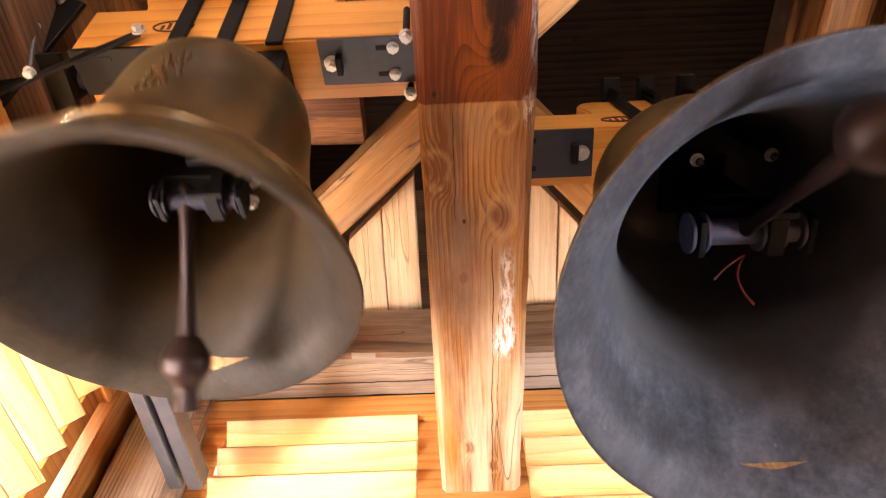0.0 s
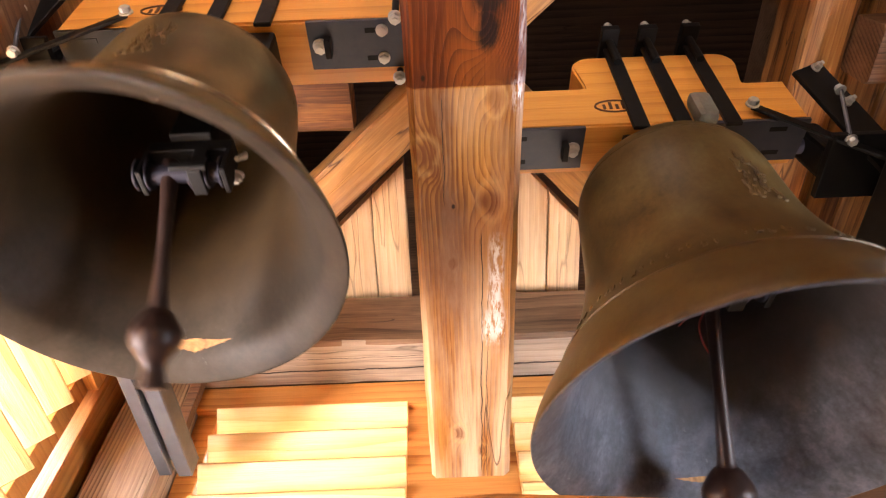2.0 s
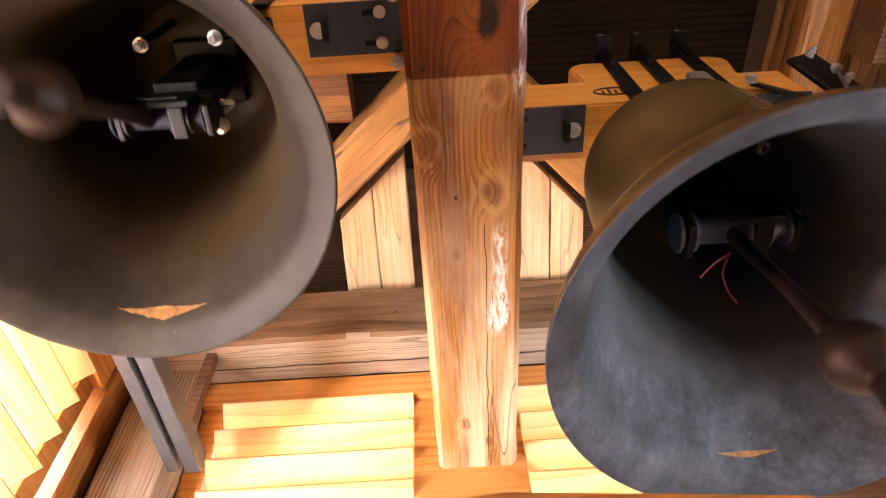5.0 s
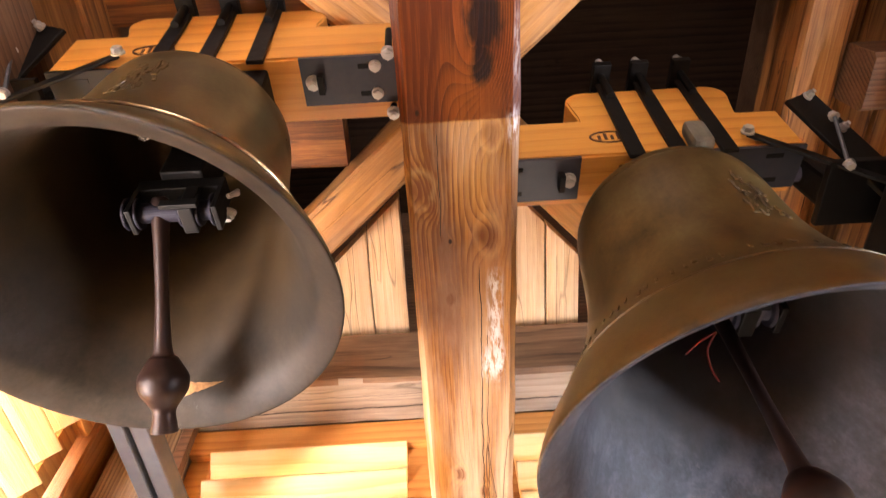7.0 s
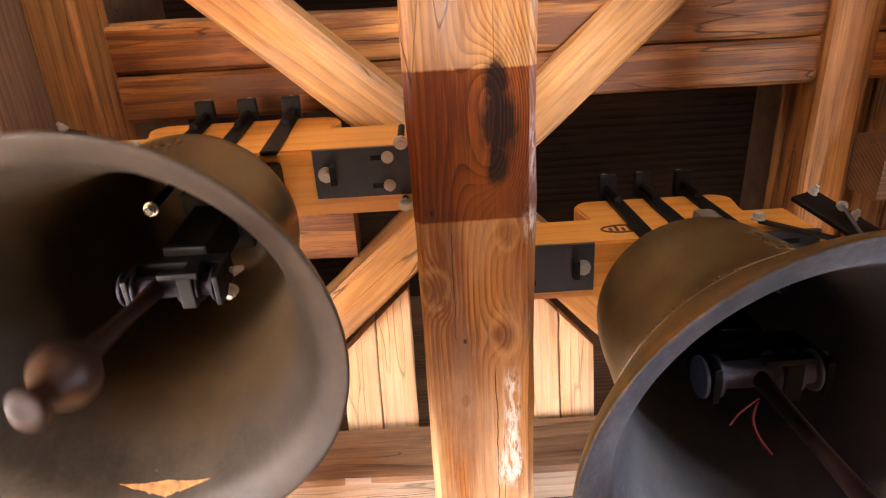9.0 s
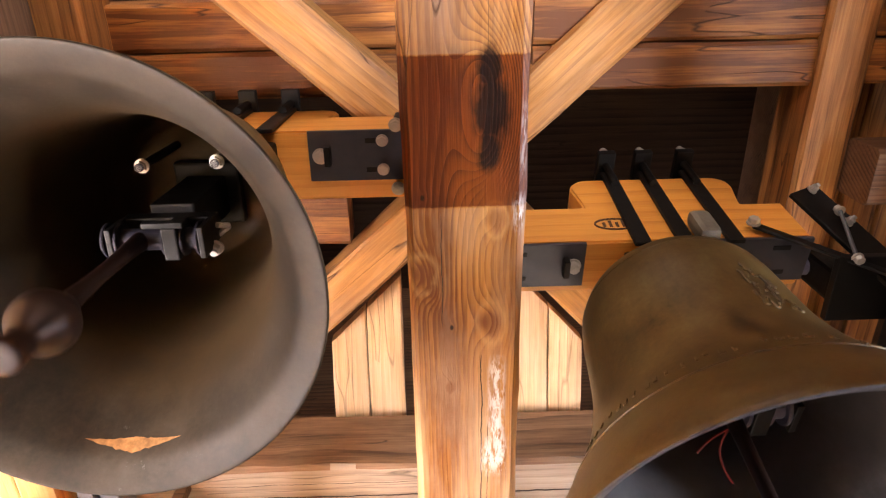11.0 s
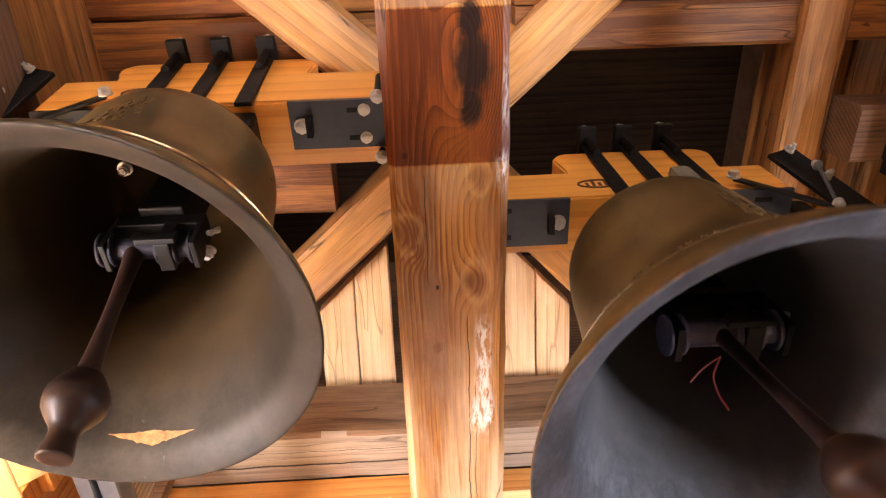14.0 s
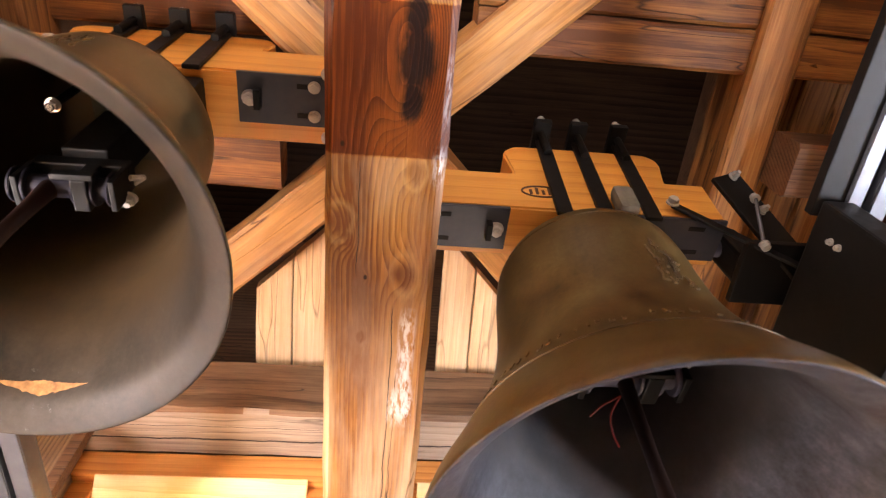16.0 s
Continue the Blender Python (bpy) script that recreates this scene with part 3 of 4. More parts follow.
structure(timber("jamb_post", (-1.20, 1.555, 0.0), (-1.20, 1.555, 3.0), 0.15, 0.13, W_FRAME, None, "", 0.006, 0.003), "orange jamb post beside the side louvre", "post")
tagged(part("batten", box_bm(-0.835, -0.80, 1.54, 1.575, 2.66, 3.04, 0.003), W_BROWN), "thin upright brown batten beside the corner post", "batten")

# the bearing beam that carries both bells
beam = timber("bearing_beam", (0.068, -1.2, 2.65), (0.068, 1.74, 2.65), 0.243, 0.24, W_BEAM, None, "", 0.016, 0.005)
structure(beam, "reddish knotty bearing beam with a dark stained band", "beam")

# horizontal bracing of the spire's floor, above the bells
BR = [((0.09, 0.62), (-0.62, -0.02), 0.16), ((0.09, 0.62), (0.86, -0.10), 0.16), ((0.14, 0.62), (-0.62, 1.32), 0.15), ((0.04, 0.60), (0.74, 1.32), 0.15)]
for k, (a, b, w) in enumerate(BR):
    structure(timber("brace", (*a, 3.33 + 0.003 * k), (*b, 3.33 + 0.003 * k), w, 0.15, W_BRACE, None, "", 0.01, 0.004), "pale orange diagonal brace under the spire floor", "brace")
for x0, x1 in ((-0.37, -0.245), (-0.24, -0.117), (0.285, 0.40), (0.405, 0.525)):
    plank = timber("joist_board", ((x0 + x1) / 2, 0.9, 3.49), ((x0 + x1) / 2, 1.72, 3.30), x1 - x0, 0.05, W_PALE, None, "", 0.004, 0.003)
    structure(plank, "pale cracked plank running to the wall plate", "plank")
    # sawn off along the brace, with a dark gap left open
    (ax, ay), (ex, ey), _ = BR[2 if x0 < 0 else 3]
    nrm = Vector((ay - ey, ex - ax, 0)).normalized()
    nrm = nrm if nrm.y > 0 else -nrm
    bm = bmesh.new()
    bm.from_mesh(plank.data)
    bm.transform(plank.matrix_basis)
    cut = bmesh.ops.bisect_plane(bm, geom=bm.verts[:] + bm.edges[:] + bm.faces[:], plane_co=Vector((ax, ay, 3.4)) + nrm * 0.130, plane_no=nrm, clear_inner=True)
    bmesh.ops.holes_fill(bm, edges=[e for e in bm.edges if e.is_boundary])
    bm.transform(plank.matrix_basis.inverted())
    bm.to_mesh(plank.data)
    bm.free()
for y, y_west in ((0.19, 0.202), (0.325, 0.346)):
    structure(timber("cross_beam", (-1.27, y_west, 3.47), (-0.02, y_west, 3.47), 0.139, 0.16, W_OLD), "orange cracked cross beam under the spire", "beam")
    structure(timber("cross_beam", (0.3, y, 3.35), (1.7, y, 3.35), 0.13, 0.16, W_OLD), "orange cracked cross beam under the spire", "beam")
structure(timber("side_joist", (1.195, -1.6, 3.325), (1.195, 1.72, 3.325), 0.15, 0.2, W_MID), "brown side joist of the spire floor", "beam")
structure(timber("side_joist", (-1.02, -1.6, 3.325), (-1.02, 1.5, 3.325), 0.17, 0.2, W_MID), "orange side joist of the spire floor", "beam")

structure(timber("tie_timber", (-0.95, 0.775, 3.36), (-0.265, 0.775, 3.36), 0.18, 0.12, W_OLD), "short orange tie timber with a crack", "beam")
structure(timber("stub_beam", (1.275, 0.63, 3.20), (1.72, 0.63, 3.20), 0.17, 0.15, W_BROWN), "sawn-off brown beam end in the wall", "beam")
for k in range(3):
    structure(timber("side_plank", (1.345 + 0.13 * k, -1.5, 3.50), (1.345 + 0.13 * k, 1.7, 3.50), 0.12, 0.03, W_MID, None, "", 0.004, 0.003), "weathered plank along the side wall", "plank")
    structure(timber("side_plank", (-1.17 - 0.13 * k, -1.5, 3.50), (-1.17 - 0.13 * k, 1.5, 3.50), 0.12, 0.03, W_OLD, None, "", 0.004, 0.003), "brown plank along the side wall", "plank")

# steel channels that carry the outer bearings
def channel(name, a, b, w, h, t, label):
    a, b = Vector(a), Vector(b)
    d = (b - a).length
    # two lipped flanges either side of a deep slot
    bm = join_bm(box_bm(0, d, -w / 2, -0.008, 0, t, 0.0015, 1), box_bm(0, d, 0.014, w / 2, 0.006, 0.006 + t, 0.0015, 1), box_bm(0, d, -w / 2, -w / 2 + t, t, h, 0.001, 1),
                 box_bm(0, d, w / 2 - t, w / 2, 0.006 + t, h, 0.001, 1), box_bm(0, d, -0.012, -0.008, t, 0.03, 0.001, 1), box_bm(0, d, 0.014, 0.018, 0.006 + t, 0.03, 0.001, 1), box_bm(0, d, -w / 2, w / 2, h, h + t, 0.001, 1))
    ob = part(name, bm, M_GALV)
    x = (b - a).normalized()
    y = Vector((0, 0, 1)).cross(x).normalized()
    ob.matrix_basis = Matrix.Translation(a) @ Matrix((x, y, x.cross(y))).transposed().to_4x4()
    return tagged(ob, label, "channel", kind="structure")


channel("steel_channel", (-0.80, 0.98, 2.60), (-0.80, 1.60, 2.60), 0.10, 0.06, 0.006, "galvanised steel channel running to the corner post")
channel("steel_channel", (1.21, -1.2, 2.78), (1.21, 1.5, 2.78), 0.10, 0.06, 0.006, "galvanised steel channel beside the larger bell")


# ---- the bells ----
OUTER = [(1.0, 0.0), (0.995, 0.02), (0.95, 0.08), (0.855, 0.175), (0.755, 0.29), (0.68, 0.41), (0.632, 0.54), (0.605, 0.67), (0.588, 0.79), (0.555, 0.875), (0.48, 0.94), (0.37, 0.97), (0.0, 0.985)]
INNER = [(0.0, 0.93), (0.34, 0.92), (0.44, 0.885), (0.505, 0.82), (0.54, 0.73), (0.565, 0.61), (0.592, 0.50), (0.64, 0.37), (0.71, 0.25), (0.78, 0.155), (0.85, 0.07), (0.915, 0.03), (0.985, 0.0), (1.0, 0.0)]


def church_bell(axis, radius, reach, height, yoke_y, yoke_z, bump_z, nut_z, nuts, yoke_x, plate, zp, ln, cox, side, half, label):
    """Empty on the swing axis; z down the bell. side: +1 where the lever sits at +x."""
    bell = tagged(new("church_bell"), label, "bell", "swinging bells")
    bell.matrix_basis = pose(*axis)
    # the larger bell is narrowed towards the shoulder to fit the camera's view
    slim = lambda z: 1 - (0.065 if side > 0 else 0.0) * min(1.0, max(0.0, (z - 0.15) / 0.35))
    profile = [(r * slim(z), z) for r, z in OUTER]
    out = [(r * radius, -reach + z * height) for r, z in spline(profile)]
    inn = [(r * slim(z) * radius, -reach + z * height) for r, z in spline(INNER)]
    body = part("bell_body", lathe_bm(out + inn[1:], 112, None), (B_OUT, B_IN) if side > 0 else (B_OUT_GLOSSY, B_IN_SHADED), bell, "bronze bell with brown patina outside, duller inside")
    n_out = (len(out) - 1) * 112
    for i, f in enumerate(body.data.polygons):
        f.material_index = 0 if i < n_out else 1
    # mouldings round the waist and the shoulder; the smaller bell's bright bead imitates a highlight
    for zz, rr in ((0.215, 0.0055 if side < 0 else 0.0018), (0.86, 0.0022)):
        r_at = np.interp(zz, [z for r, z in profile], [r for r, z in profile]) * radius
        ring = [(r_at + rr * 1.1 * math.cos(a), -reach + zz * height + rr * math.sin(a)) for a in [2 * math.pi * k / 8 for k in range(9)]]
        part("moulding", lathe_bm(ring, 96), B_HIGHLIGHT if side < 0 and zz < 0.5 else B_OUT, bell)
    # cast letters too worn to read, as low bars round the waist
    rnd = random.Random(5)
    bms = []
    for k in range(90 if side > 0 else 0):
        a = 2 * math.pi * (k + 0.5 * rnd.random()) / 90
        if rnd.random() < 0.25:
            continue
        zz = 0.265 + 0.02 * rnd.random()
        r_at = np.interp(zz, [z for r, z in profile], [r for r, z in profile]) * radius + 0.001
        b = box_bm(-0.003, 0.003 + rnd.random() * 0.006, -0.0016, 0.0016, -0.006 - 0.005 * rnd.random(), 0.007, 0.0012, 1)
        b.transform(Matrix.Rotation(a, 4, "Z") @ Matrix.Translation((0, -r_at, -reach + zz * height)) @ Matrix.Rotation(radians(-28), 4, "X"))
        bms.append(b)
    if bms:
        tagged(part("inscription", join_bm(*bms), B_OUT, bell, "worn raised letter band in bronze"), kind="stuff")
    # relief figure marks on the flank
    bms = []
    for k in range(46):
        a = (0.25 if side > 0 else 0.0) + 0.26 * (rnd.random() - 0.5)
        zz = 0.60 + 0.24 * (rnd.random() - 0.5)
        r_at = np.interp(zz, [z for r, z in profile], [r for r, z in profile]) * radius
        b = box_bm(-0.003 - 0.005 * rnd.random(), 0.004, -0.0028, 0.0028, -0.004 - 0.014 * rnd.random(), 0.005 + 0.012 * rnd.random(), 0.0017, 1)
        b.transform(Matrix.Rotation(a, 4, "Z") @ Matrix.Translation((0, -r_at, -reach + zz * height)) @ Matrix.Rotation(radians(-6), 4, "X") @ Matrix.Rotation(rnd.uniform(-0.4, 0.4), 4, "Y"))
        bms.append(b)
    tagged(part("relief", join_bm(*bms), B_OUT, bell, "worn cast relief on the flank"), kind="stuff")
    # rub mark where the clapper strikes
    zz = 0.094
    r_in = np.interp(zz, [z for r, z in INNER[::-1]], [r for r, z in INNER[::-1]]) * radius
    patch = bmesh.new()
    cols = []
    for i in range(25):
        a = (i / 24 - 0.5) * (0.54 if side < 0 else 0.36)
        wdt = (0.017 if side < 0 else 0.009) * max(0.04, (1 - abs(i / 24 - 0.5) * 2)) * (0.8 + 0.4 * rnd.random())
        col = []
        for s in (-1, 1):
            z2 = zz + (s * wdt * (0.55 if s > 0 else 1.0)) / height
            r2 = np.interp(z2, [z for r, z in INNER[::-1]], [r for r, z in INNER[::-1]]) * radius - 0.0025
            col.append(patch.verts.new((r2 * math.sin(a), r2 * math.cos(a), -reach + z2 * height)))
        cols.append(col)
    for a, b in zip(cols, cols[1:]):
        patch.faces.new((a[0], b[0], b[1], a[1]))
    part("strike_mark", patch, B_STAIN, bell, "bright worn strike mark")

    # yoke
    yy0, yy1 = yoke_y
    z0, z1 = yoke_z
    xa, xb = yoke_x
    cx = nuts[1]
    pts = [(xa, z0), (xb, z0), (xb, z1), (cx + half - 0.015, z1), (cx + half - 0.015, z1 + 0.02)]
    for k in range(7):
        a = k / 6 * math.pi / 2
        pts.append((cx + half - 0.055 + 0.055 * math.cos(a), bump_z - 0.055 + 0.055 * math.sin(a)))
    for k in range(7):
        a = math.pi / 2 + k / 6 * math.pi / 2
        pts.append((cx - half + 0.055 + 0.055 * math.cos(a), bump_z - 0.055 + 0.055 * math.sin(a)))
    pts += [(cx - half + 0.015, z1 + 0.02), (cx - half + 0.015, z1), (xa, z1)]
    bm = bmesh.new()
    front = [bm.verts.new((x, yy0, z)) for x, z in pts]
    back = [bm.verts.new((x, yy1, z)) for x, z in pts]
    bm.faces.new(front)
    bm.faces.new(back[::-1])
    for i in range(len(pts)):
        j = (i + 1) % len(pts)
        bm.faces.new((front[i], back[i], back[j], front[j]))
    bmesh.ops.recalc_face_normals(bm, faces=bm.faces)
    bmesh.ops.bevel(bm, geom=[e for e in bm.edges if e.calc_face_angle(0) > 0.6], offset=0.006, segments=2, affect="EDGES")
    smooth(part("yoke", bm, W_YOKE, bell, "varnished larch yoke with a raised middle"))
    # branded oval with illegible strokes
    bx = cx - side * 0.0 - 0.155
    ring = [(bx + 0.052 * math.cos(2 * math.pi * k / 28), yy0 - 0.001, (z0 + z1) / 2 - 0.005 + 0.026 * math.sin(2 * math.pi * k / 28)) for k in range(29)]
    brand = part("brand_mark", tube_bm(ring, 0.003, 6), M_BRAND, bell, "burnt oval maker's mark")
    part("stroke", join_bm(*[box_bm(bx - 0.032 + 0.017 * k, bx - 0.024 + 0.017 * k, yy0 - 0.002, yy0 + 0.001, (z0 + z1) / 2 - 0.018, (z0 + z1) / 2 + 0.003 + 0.010 * (k % 2), 0.0005, 1) for k in range(4)]), M_BRAND, brand)
    # straps over the front and the back of the yoke
    for k, nx in enumerate(nuts):
        for y, s in ((yy0, -1), (yy1, 1)):
            st = part("strap", join_bm(bar_bm((nx, y + s * 0.008, nut_z - 0.05), (nx, y + s * 0.008, z0 - 0.03), 0.042, 0.012)), M_BLACK, bell, "flat black steel strap")
            part("hook_rod", join_bm(cyl_bm(0.011, 0.14, 14, m=Matrix.Translation((nx, y + s * 0.022, nut_z - 0.075)))), M_BLACK, st)
        y = yy0
        cap = part("clamp_bar", box_bm(nx - 0.026, nx + 0.026, yy0 - 0.062, yy1 + 0.038, nut_z - 0.03, nut_z - 0.005, 0.003), M_BLACK, bell, "black clamp across the yoke top")
        hex_bolt("nut", cap, Matrix.Translation((nx, yy0 - 0.045, nut_z - 0.005)), 0.013, 0.020, 0.012, dome=True)
        hex_bolt("nut", cap, Matrix.Translation((nx, yy1 + 0.022, nut_z - 0.005)), 0.017, 0.02, 0.012, dome=True)
    # crown loop and head plate
    top_z = -reach + height * 0.97
    part("crown", join_bm(box_bm(cx - 0.15, cx + 0.15, -0.09, 0.09, top_z - 0.01, max(z0, top_z + 0.035), 0.012), cyl_bm(0.10, 0.05, 32, m=Matrix.Translation((0, 0, top_z)))), M_BLACK, bell, "dark cast crown under the yoke")
    if side > 0:
        part("canon", join_bm(box_bm(cx + 0.02, cx + 0.075, yy0 - 0.055, yy0 - 0.012, z0 - 0.045, z0 + 0.06, 0.016)), B_CANON, bell, "worn grey bronze canon loop")
    # end plates with slots under the yoke
    for s in (-1, 1):
        e = xa if s < 0 else xb
        px0, px1 = (e, e + plate) if s < 0 else (e - plate, e)
        pl = part("end_plate", box_bm(px0, px1, yy0 - 0.002, yy0 + 0.128, z0 - 0.012, z0 - 0.001, 0.0015), M_BLACK if s < 0 and side < 0 else M_PLATE, bell, "dark steel bearing plate with slots")
        far = px1 if s < 0 else px0
        near = px0 if s < 0 else px1
        dr = 1 if s > 0 else -1
        for yy in (yy0 + 0.025, yy0 + 0.10):
            # black strips laid on the plate for the shade inside its slots
            part("slot", box_bm(min(near - dr * 0.10, near - dr * 0.055), max(near - dr * 0.10, near - dr * 0.055), yy - 0.0065, yy + 0.0065, z0 - 0.0135, z0 - 0.011, 0.0005), M_BLACK, pl)
            if s * side < 0:
                hex_bolt("bolt", pl, Matrix.Translation((near - dr * 0.057, yy, z0 - 0.012)) @ pose(0, 0, 0, 180), 0.0125, 0.013, 0.006)
        if s * side < 0 or side > 0:
            hex_bolt("bolt", pl, Matrix.Translation((far + dr * 0.03, yy0 + 0.062, z0 - 0.012)) @ pose(0, 0, 0, 180), 0.0165, 0.016, 0.012)
        part("lug", box_bm(far + dr * 0.05 - 0.008, far + dr * 0.05 + 0.008, yy0 + 0.035, yy0 + 0.085, z0 - 0.04, z0 - 0.012, 0.003), M_BLACK, pl)
        # gudgeon and the long bolts at the end
        part("gudgeon", cyl_bm(0.024, 0.16, 24, m=Matrix.Translation((e + s * 0.06, 0, 0)) @ Matrix.Rotation(radians(90), 4, "Y")), M_AXLE, bell, "steel gudgeon pin")
        for yy in (yy0 - 0.018, yy0 + 0.145) if s * side < 0 else ():
            rod = part("tie_bolt", cyl_bm(0.009, 0.13, 14, m=Matrix.Translation((e - s * 0.02, yy, z0 + 0.03))), M_BLACK, bell, "long threaded tie bolt")
            hex_bolt("nut", rod, Matrix.Translation((e - s * 0.02, yy, z0 - 0.035)) @ pose(0, 0, 0, 180), 0.014, 0.016, 0.01)
    # drive lever at the outer end, splayed outwards, with its bolts, rod and stay
    q = side
    a, b = Vector((q * 0.435, yy0 - 0.03, z1 + 0.01)), Vector((q * 0.69, yy0 + 0.16, -0.40))
    lever = part("drive_lever", bar_bm(a, b, 0.095, 0.014, (q * 0.75, -0.1, 0.55)), M_BLACK, bell, "black flat steel drive lever")
    for f in (0.02, 0.22, 0.47, 0.80):
        p = a.lerp(b, f) + Vector((q * 0.012, -0.012, -0.004))
        hex_bolt("bolt", lever, Matrix.Translation(p) @ pose(0, 0, 0, 110, 0, q * 20), 0.011, 0.014, 0.012)
    rod = part("threaded_rod", tube_bm([(q * 0.48, yy0 - 0.03, z0 + 0.07), (q * 0.45, yy0 + 0.01, -0.12)], 0.005), M_GALV, bell, "bright threaded rod")
    hex_bolt("nut", rod, Matrix.Translation((q * 0.48, yy0 - 0.03, z0 + 0.07)), 0.011, 0.014)
    hex_bolt("nut", rod, Matrix.Translation((q * 0.45, yy0 + 0.01, -0.12)) @ pose(0, 0, 0, 180), 0.012, 0.014)
    stay = part("stay_bar", bar_bm((q * 0.21 + cx * 0.5, yy0 - 0.02, z0 + 0.03), (q * 0.60, yy0 + 0.05, -0.20), 0.028, 0.009, (0, 0, 1)), M_BLACK, bell, "slanting black stay bar")
    hex_bolt("bolt", stay, Matrix.Translation((q * 0.21 + cx * 0.5, yy0 - 0.024, z0 + 0.03)) @ pose(0, 0, 0, 90), 0.014, 0.014)
    hex_bolt("bolt", stay, Matrix.Translation((q * 0.60, yy0 + 0.044, -0.20)) @ pose(0, 0, 0, 90), 0.015, 0.014)

    # clapper hanger inside
    head = -reach + height * 0.935
    steel = M_AXLE if side > 0 else M_AXLE_SHADED
    hx = 0.028 if side < 0 else 0.025
    hang = part("clapper_hanger", box_bm(hx - 0.075, hx + 0.075, -0.075, 0.075, head - 0.035, head, 0.006), M_BLACK, bell, "black clapper hanger bracket")
    part("hanger_stem", box_bm(hx - 0.045, hx + 0.045, -0.045, 0.045, zp + (0.10 if side > 0 else 0.079), head - 0.037, 0.005), M_BLACK, hang)
    part("crossbar", box_bm(hx - 0.112, hx + 0.116, -0.035, 0.035, zp + 0.055, zp + 0.098, 0.005), M_BLACK, hang)
    part("clamp", join_bm(box_bm(hx + 0.022, hx + 0.058, -0.04, 0.04, zp - 0.045, zp + 0.053, 0.004), box_bm(hx - 0.02, hx + 0.075, -0.054, -0.04, zp - 0.045, zp - 0.02, 0.003)), M_BLACK, hang)
    for x in (-0.105, 0.111):
        part("cheek", box_bm(hx + x - 0.007, hx + x + 0.007, -0.038, 0.038, zp - 0.04, zp + 0.053, 0.003), M_BLACK, hang)
    part("axle", cyl_bm(0.027, 0.225, 28, m=Matrix.Translation((hx, 0, zp)) @ Matrix.Rotation(radians(90), 4, "Y")), steel, hang, "grey steel clapper axle")
    for x in (-0.122, -0.092, 0.018, 0.062, 0.098):
        part("flange", cyl_bm(0.042, 0.009, 28, bevel=0.002, m=Matrix.Translation((hx + x, 0, zp)) @ Matrix.Rotation(radians(90), 4, "Y")), steel, hang)
    if side < 0:
        # the smaller bell's hanger pieces are scaled down to fit the camera's view
        about = Matrix.Translation((hx, 0, zp))
        for piece in list(hang.children):
            if piece.name.split(".")[0] != "hanger_stem":
                piece.data.transform(about @ Matrix.Scale(0.8, 4) @ about.inverted())
    # bolts through the crown and the hook beside the axle
    for x, y, z in ((-0.066, -0.113, -0.383), (0.09, -0.120, -0.39)):
        z = z if side < 0 else z + 0.02
        part("stud", cyl_bm(0.009, head + 0.03 - z, 12, m=Matrix.Translation((hx + x, y, (z + head + 0.03) / 2))), M_BLACK, hang)
        hex_bolt("bolt", hang, Matrix.Translation((hx + x, y, z + 0.018)) @ pose(0, 0, 0, 180), 0.012, 0.012, 0.006)
    reach_x = 0.118 if side > 0 else 0.094
    hex_bolt("bolt", hang, Matrix.Translation((hx + reach_x, 0.03, zp + 0.03)) @ pose(0, 0, 0, 200), 0.013, 0.013, 0.01)
    part("safety_hook", tube_bm([(hx + reach_x - 0.006, 0.02, zp + 0.07), (hx + reach_x + 0.02, 0.0, zp + 0.06), (hx + reach_x + 0.028, -0.012, zp + 0.035), (hx + reach_x + 0.014, -0.02, zp + 0.015)], 0.006, 8), M_ZINC, hang)
    # clapper: its own pivot, keyed
    clapper = new("clapper")
    clapper.parent = bell
    clapper.matrix_basis = pose(cox, 0, zp)
    tagged(clapper, "rusty iron clapper with a round ball")
    rr = radius * 0.128
    prof = [(0.0, 0.03), (0.016, 0.03), (0.019, 0.0), (0.016, -0.06), (0.0135, -ln * 0.45), (0.015, -ln * 0.65), (0.019, -ln + rr * 1.22), (0.028, -ln + rr * 0.98), (rr * 0.72, -ln + rr * 0.72), (rr * 0.96, -ln + rr * 0.30), (rr, -ln),
            (rr * 0.92, -ln - rr * 0.4), (rr * 0.6, -ln - rr * 0.85), (0.024, -ln - rr * 1.05), (0.022, -ln - rr * 1.3), (0.026, -ln - rr * 1.85), (0.024, -ln - rr * 2.0), (0.0, -ln - rr * 2.0)]
    part("clapper_shaft", lathe_bm(spline(prof, 4), 32), M_IRON, clapper)
    return bell, clapper


AXIS_L, AXIS_R = (-0.553, 0.531, 3.102), (0.587, 0.797, 2.989)
ZP_L, ZP_R = -0.495, -0.485
bell_l, clap_l = church_bell(AXIS_L, 0.389, 0.756, 0.64, (-0.112, 0.068), (-0.04, 0.155), 0.275, 0.305, (-0.109, 0.015, 0.142), (-0.38, 0.489), 0.245, ZP_L, 0.346, -0.005, -1, 0.275,
                             "brown bronze bell swinging on a larch yoke")
bell_r, clap_r = church_bell(AXIS_R, 0.429, 0.839, 0.75, (-0.118, 0.037), (-0.035, 0.14), 0.30, 0.375, (-0.060, 0.050, 0.175), (-0.448, 0.381), 0.25, ZP_R, 0.446, 0.012, 1, 0.235,
                             "larger brown bronze bell on a larch yoke with straps")
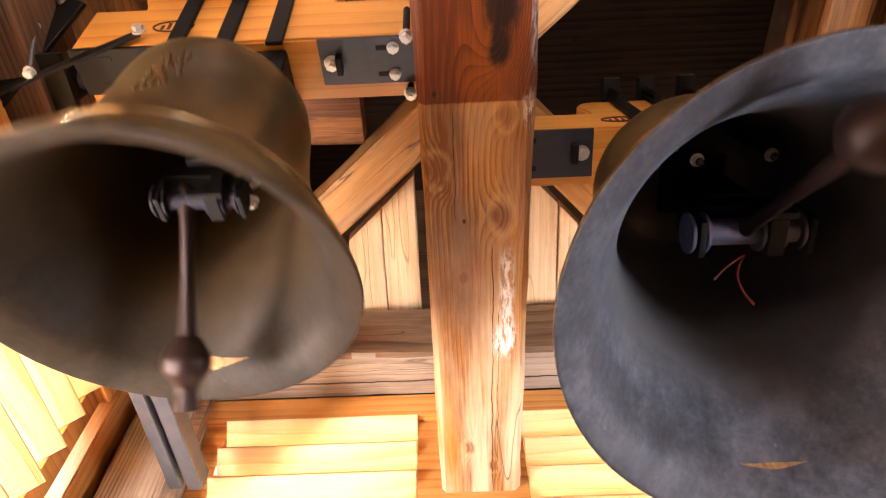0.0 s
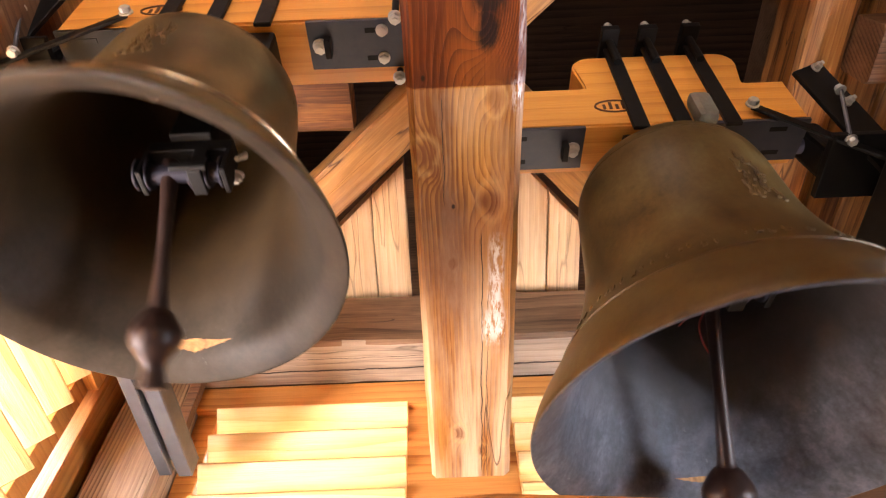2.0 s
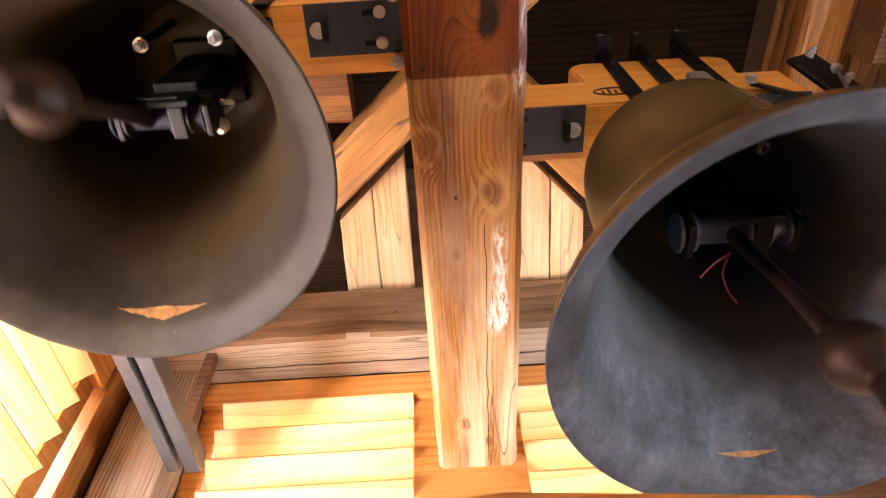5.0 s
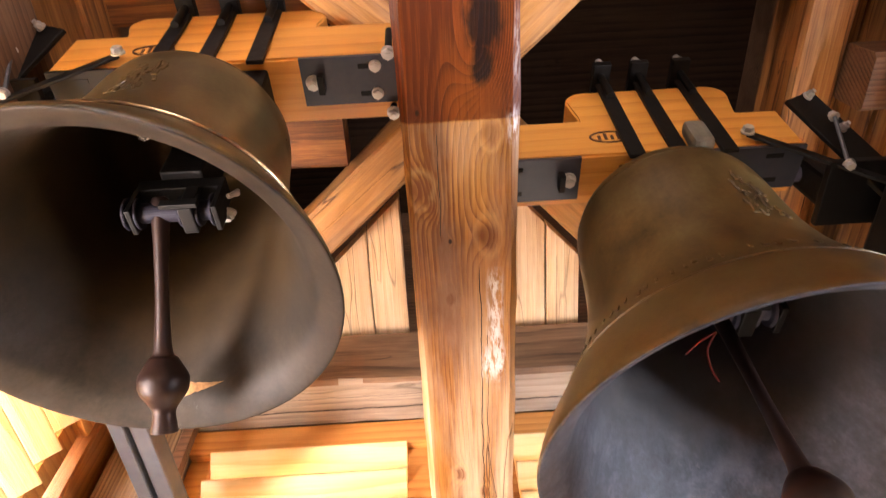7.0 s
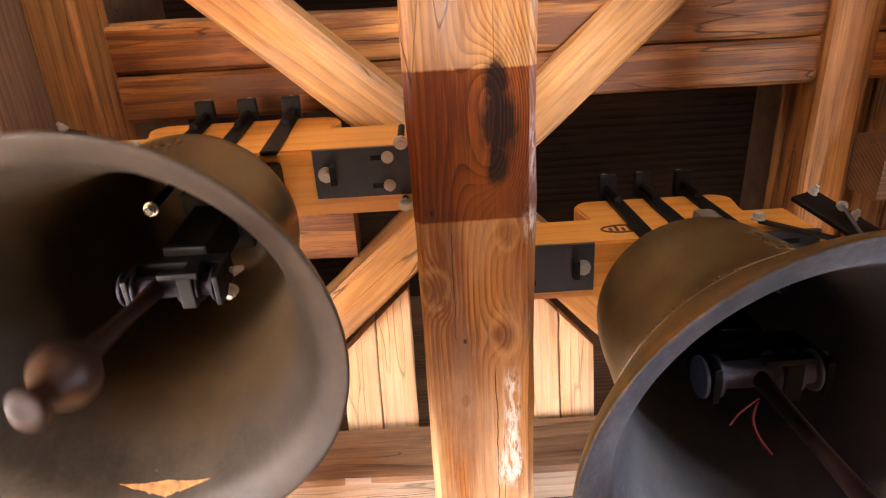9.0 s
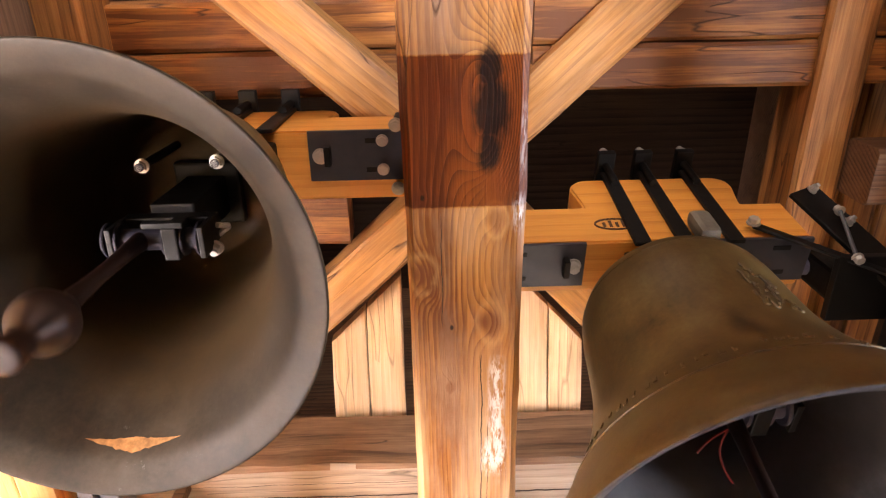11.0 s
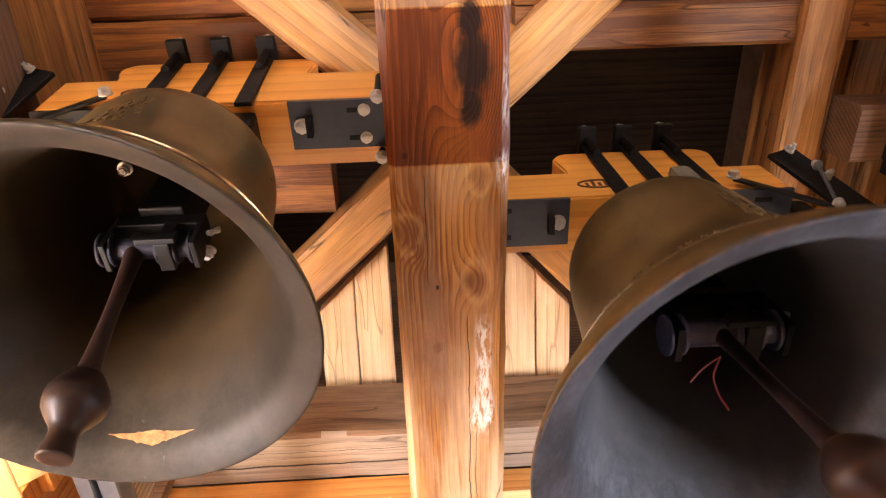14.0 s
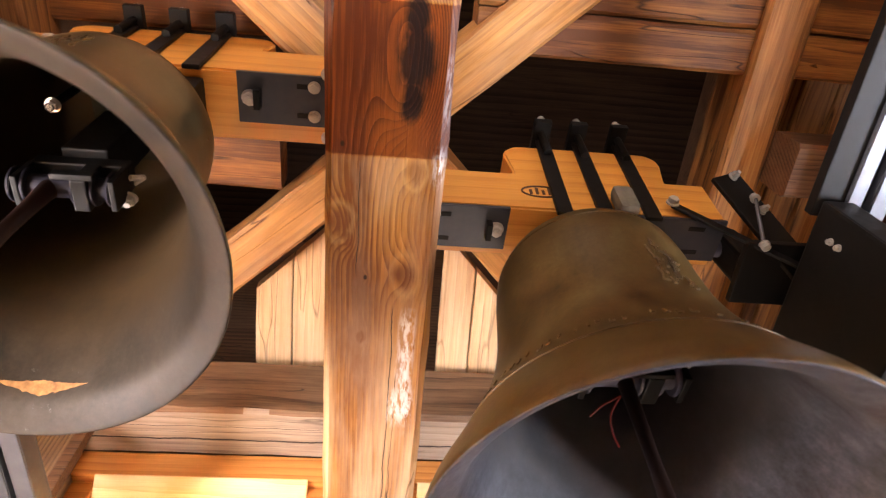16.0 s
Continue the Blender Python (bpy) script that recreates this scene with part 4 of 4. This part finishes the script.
for nm, pts in (("wire", [(0.015, 0.045, ZP_R - 0.02), (-0.005, 0.075, ZP_R - 0.045), (-0.002, 0.10, ZP_R - 0.075), (0.010, 0.115, ZP_R - 0.10)]), ("wire", [(0.015, 0.045, ZP_R - 0.02), (-0.022, 0.065, ZP_R - 0.03), (-0.05, 0.085, ZP_R - 0.045)])):
    xy = spline([(p[0], p[1]) for p in pts], 6)
    xz = spline([(p[0], p[2]) for p in pts], 6)
    part(nm, tube_bm([(u[0], u[1], v[1]) for u, v in zip(xy, xz)], 0.0024, 8), M_RED, bell_r, "thin loose red wire")

# bearings on the beam and on the channels
def bearing(x0, x1, y, z0, top, foot):
    """A pillow block: foot plate and rounded housing round the gudgeon."""
    bm = join_bm(box_bm(x0 - foot[0], x1 + foot[1], y - 0.09, y + 0.09, z0, z0 + 0.022, 0.003), box_bm(x0, x1, y - 0.045, y + 0.045, z0 + 0.022, top, 0.012))
    tagged(part("bearing_block", bm, M_BLACK), "black pillow-block bearing under the yoke", "bearing")


bearing(-0.05, 0.02, AXIS_L[1], 2.888, 3.15, (0.004, 0.004))
bearing(0.10, 0.165, AXIS_R[1], 2.888, 3.04, (0.004, 0.004))
bearing(-1.025, -0.965, AXIS_L[1], 3.03, 3.15, (0.0, 0.004))
bearing(1.00, 1.06, AXIS_R[1], 2.852, 3.04, (0.004, 0.20))

# drive box and its arms beside the larger bell
box = tagged(new("drive_box"), "black steel drive box with bolts on the channel", "drive box")
part("housing", box_bm(1.09, 1.17, 0.55, 1.0, 2.42, 2.78, 0.008), M_BLACK, box)
part("rail", box_bm(1.09, 1.165, -0.6, 0.60, 2.80, 2.83, 0.003), M_BLACK, box, "black steel rail")
part("rail_web", box_bm(1.155, 1.165, -0.6, 0.60, 2.832, 2.92, 0.002), M_BLACK, box)
for y, z in ((0.62, 2.70), (0.62, 2.67)):
    hex_bolt("bolt", box, Matrix.Translation((1.09, y, z)) @ pose(0, 0, 0, 0, -90, 0), 0.007, 0.008)

# reddish board: rounded top edge placed to fit the camera's view, unseen lower part added
bm = bmesh.new()
edge = [(-0.30, 0.0), (0.372, 0.0), (0.372, 1.70), (0.362, 1.722), (0.33, 1.748), (0.183, 1.760), (0.05, 1.770), (-0.03, 1.765), (-0.12, 1.754), (-0.22, 1.728), (-0.30, 1.69)]
near, far = [[bm.verts.new((x, y, z)) for x, z in edge] for y in (0.55, 0.585)]
bm.faces.new(near)
bm.faces.new(far[::-1])
for i in range(len(edge)):
    bm.faces.new((near[i], far[i], far[(i + 1) % len(edge)], near[(i + 1) % len(edge)]))
bmesh.ops.recalc_face_normals(bm, faces=bm.faces)
bmesh.ops.bevel(bm, geom=[e for e in bm.edges if abs(e.verts[0].co.y - e.verts[1].co.y) < 0.01], offset=0.006, segments=2, affect="EDGES")
tagged(part("wooden_board", bm, W_FRAME), "reddish varnished board with a rounded top edge", "board")

# case and brackets of the added strip lamp, unseen
strip = tagged(new("added_strip_lamp"), "added strip lamp for the highlight on the bronze", "lamp")
part("lamp_case", box_bm(-1.15, 0.45, -1.60, -1.52, 3.79, 3.86, 0.006), M_GALV, strip)
for bx in (-0.785, 0.085):
    part("lamp_bracket", box_bm(bx - 0.015, bx + 0.015, -1.70, -1.60, 3.80, 3.84, 0.002), M_BLACK, strip)


# ---- what moves ----
def swing(t, amp, period, start, mean, keep, tau, drift=0.0):
    e = keep + (1 - keep) * math.exp(-t / tau)
    return mean + drift * t + amp * e * math.cos(2 * math.pi * (t - start) / period)


def beat(t, table):
    """Amplitude read off a short table of (seconds, degrees)."""
    return float(np.interp(t, [a for a, b in table], [b for a, b in table]))


# corrections to an even swing, fitted to the camera's view, in seconds and degrees
RIGHT_FIT = ((0, 0.1), (0.5, -0.5), (1, -1.0), (1.5, -0.7), (2, 0.1), (2.5, -0.8), (3, 0), (3.5, 0.9), (4, -0.1), (6.5, -0.4), (7, 0.2), (7.5, 1.0), (8, 2.4), (8.2, 1.4), (10.3, 0.4), (10.5, 0.5), (11, 0.6), (11.5, 0.1),
              (12, -0.3), (12.5, -0.2), (13, 0.1), (13.5, -1.1), (14, -0.2), (14.5, -1.2), (15, -0.2), (15.5, -0.2), (16, 0))
LEFT_FIT = ((0, -2.1), (0.5, -0.5), (1, 1.2), (1.5, 0.5), (2, -1.2), (2.5, 2.1), (3, -0.2), (3.5, -1.7), (4, 0.4), (6.5, -1.0), (7, -1.2), (7.5, 0.4), (8, 2.9), (8.2, 2.3), (10.3, 0.9), (10.5, -0.2), (11, 0.8),
             (11.5, -0.1), (12, -1.2), (12.5, -0.1), (13, -0.8), (13.5, -0.3), (14, 0.1), (14.5, -0.5), (15, 0.1), (15.5, 0.3), (16, -1.0))
LEFT_CLAPPER_FIT = ((0, 3.2), (1, 9.4), (1.5, -8.1), (2, -10.6), (2.5, 5.6), (3, 3.1), (3.5, -7.9), (4, 13), (6.5, 5.3), (7, -16.4), (7.5, 11.5), (8, 3.4), (10.5, 10.1), (11, -5.6), (11.5, 4.9), (12, -5.6), (12.5, -1.2), (13, 4.5), (14, 0), (15, -4.6))
RIGHT_CLAPPER_FIT = ((0, -3.9), (0.5, 6.0), (1, -4.2), (1.5, 1.8), (2, -5.9), (2.5, 15.0), (3, -9.0), (3.5, 8.7), (4, -4.4), (6.5, -8.0), (7, 11.7), (7.5, -9.2), (11, -4.6), (13, 6.5), (14, -0.7), (15.5, 3.1), (16, -2.9))


def motions():
    times = [0.1 * k for k in range(161)]
    left = [swing(t, 16.52, 1.180, 0.411, -2.45, 0.3, 4, -0.075) + beat(t, LEFT_FIT) for t in times]
    right = [swing(t, 12.85, 1.289, -0.025, -3.22, 0.4, 4, -0.081) + beat(t, RIGHT_FIT) for t in times]
    walk(bell_l, [(t, pose(*AXIS_L, -a)) for t, a in zip(times, left)])
    walk(bell_r, [(t, pose(*AXIS_R, -a)) for t, a in zip(times, right)])
    rows_l, rows_r = [], []
    for t, a, b in zip(times, left, right):
        th = swing(t, 77.71, 1.188, 0.434, -3.30, 0, 8, -0.258) + beat(t, LEFT_CLAPPER_FIT)
        rows_l.append((t, pose(-0.005, 0, ZP_L, -max(-45, min(52, th - a)))))
        th = swing(t, 62.72, 1.282, -0.031, -9.05, 0.1, 4, 0.769) + beat(t, RIGHT_CLAPPER_FIT)
        rows_r.append((t, pose(0.012, 0, ZP_R, -max(-40, min(42, th - b)))))
    walk(clap_l, rows_l)
    walk(clap_r, rows_r)


motions()
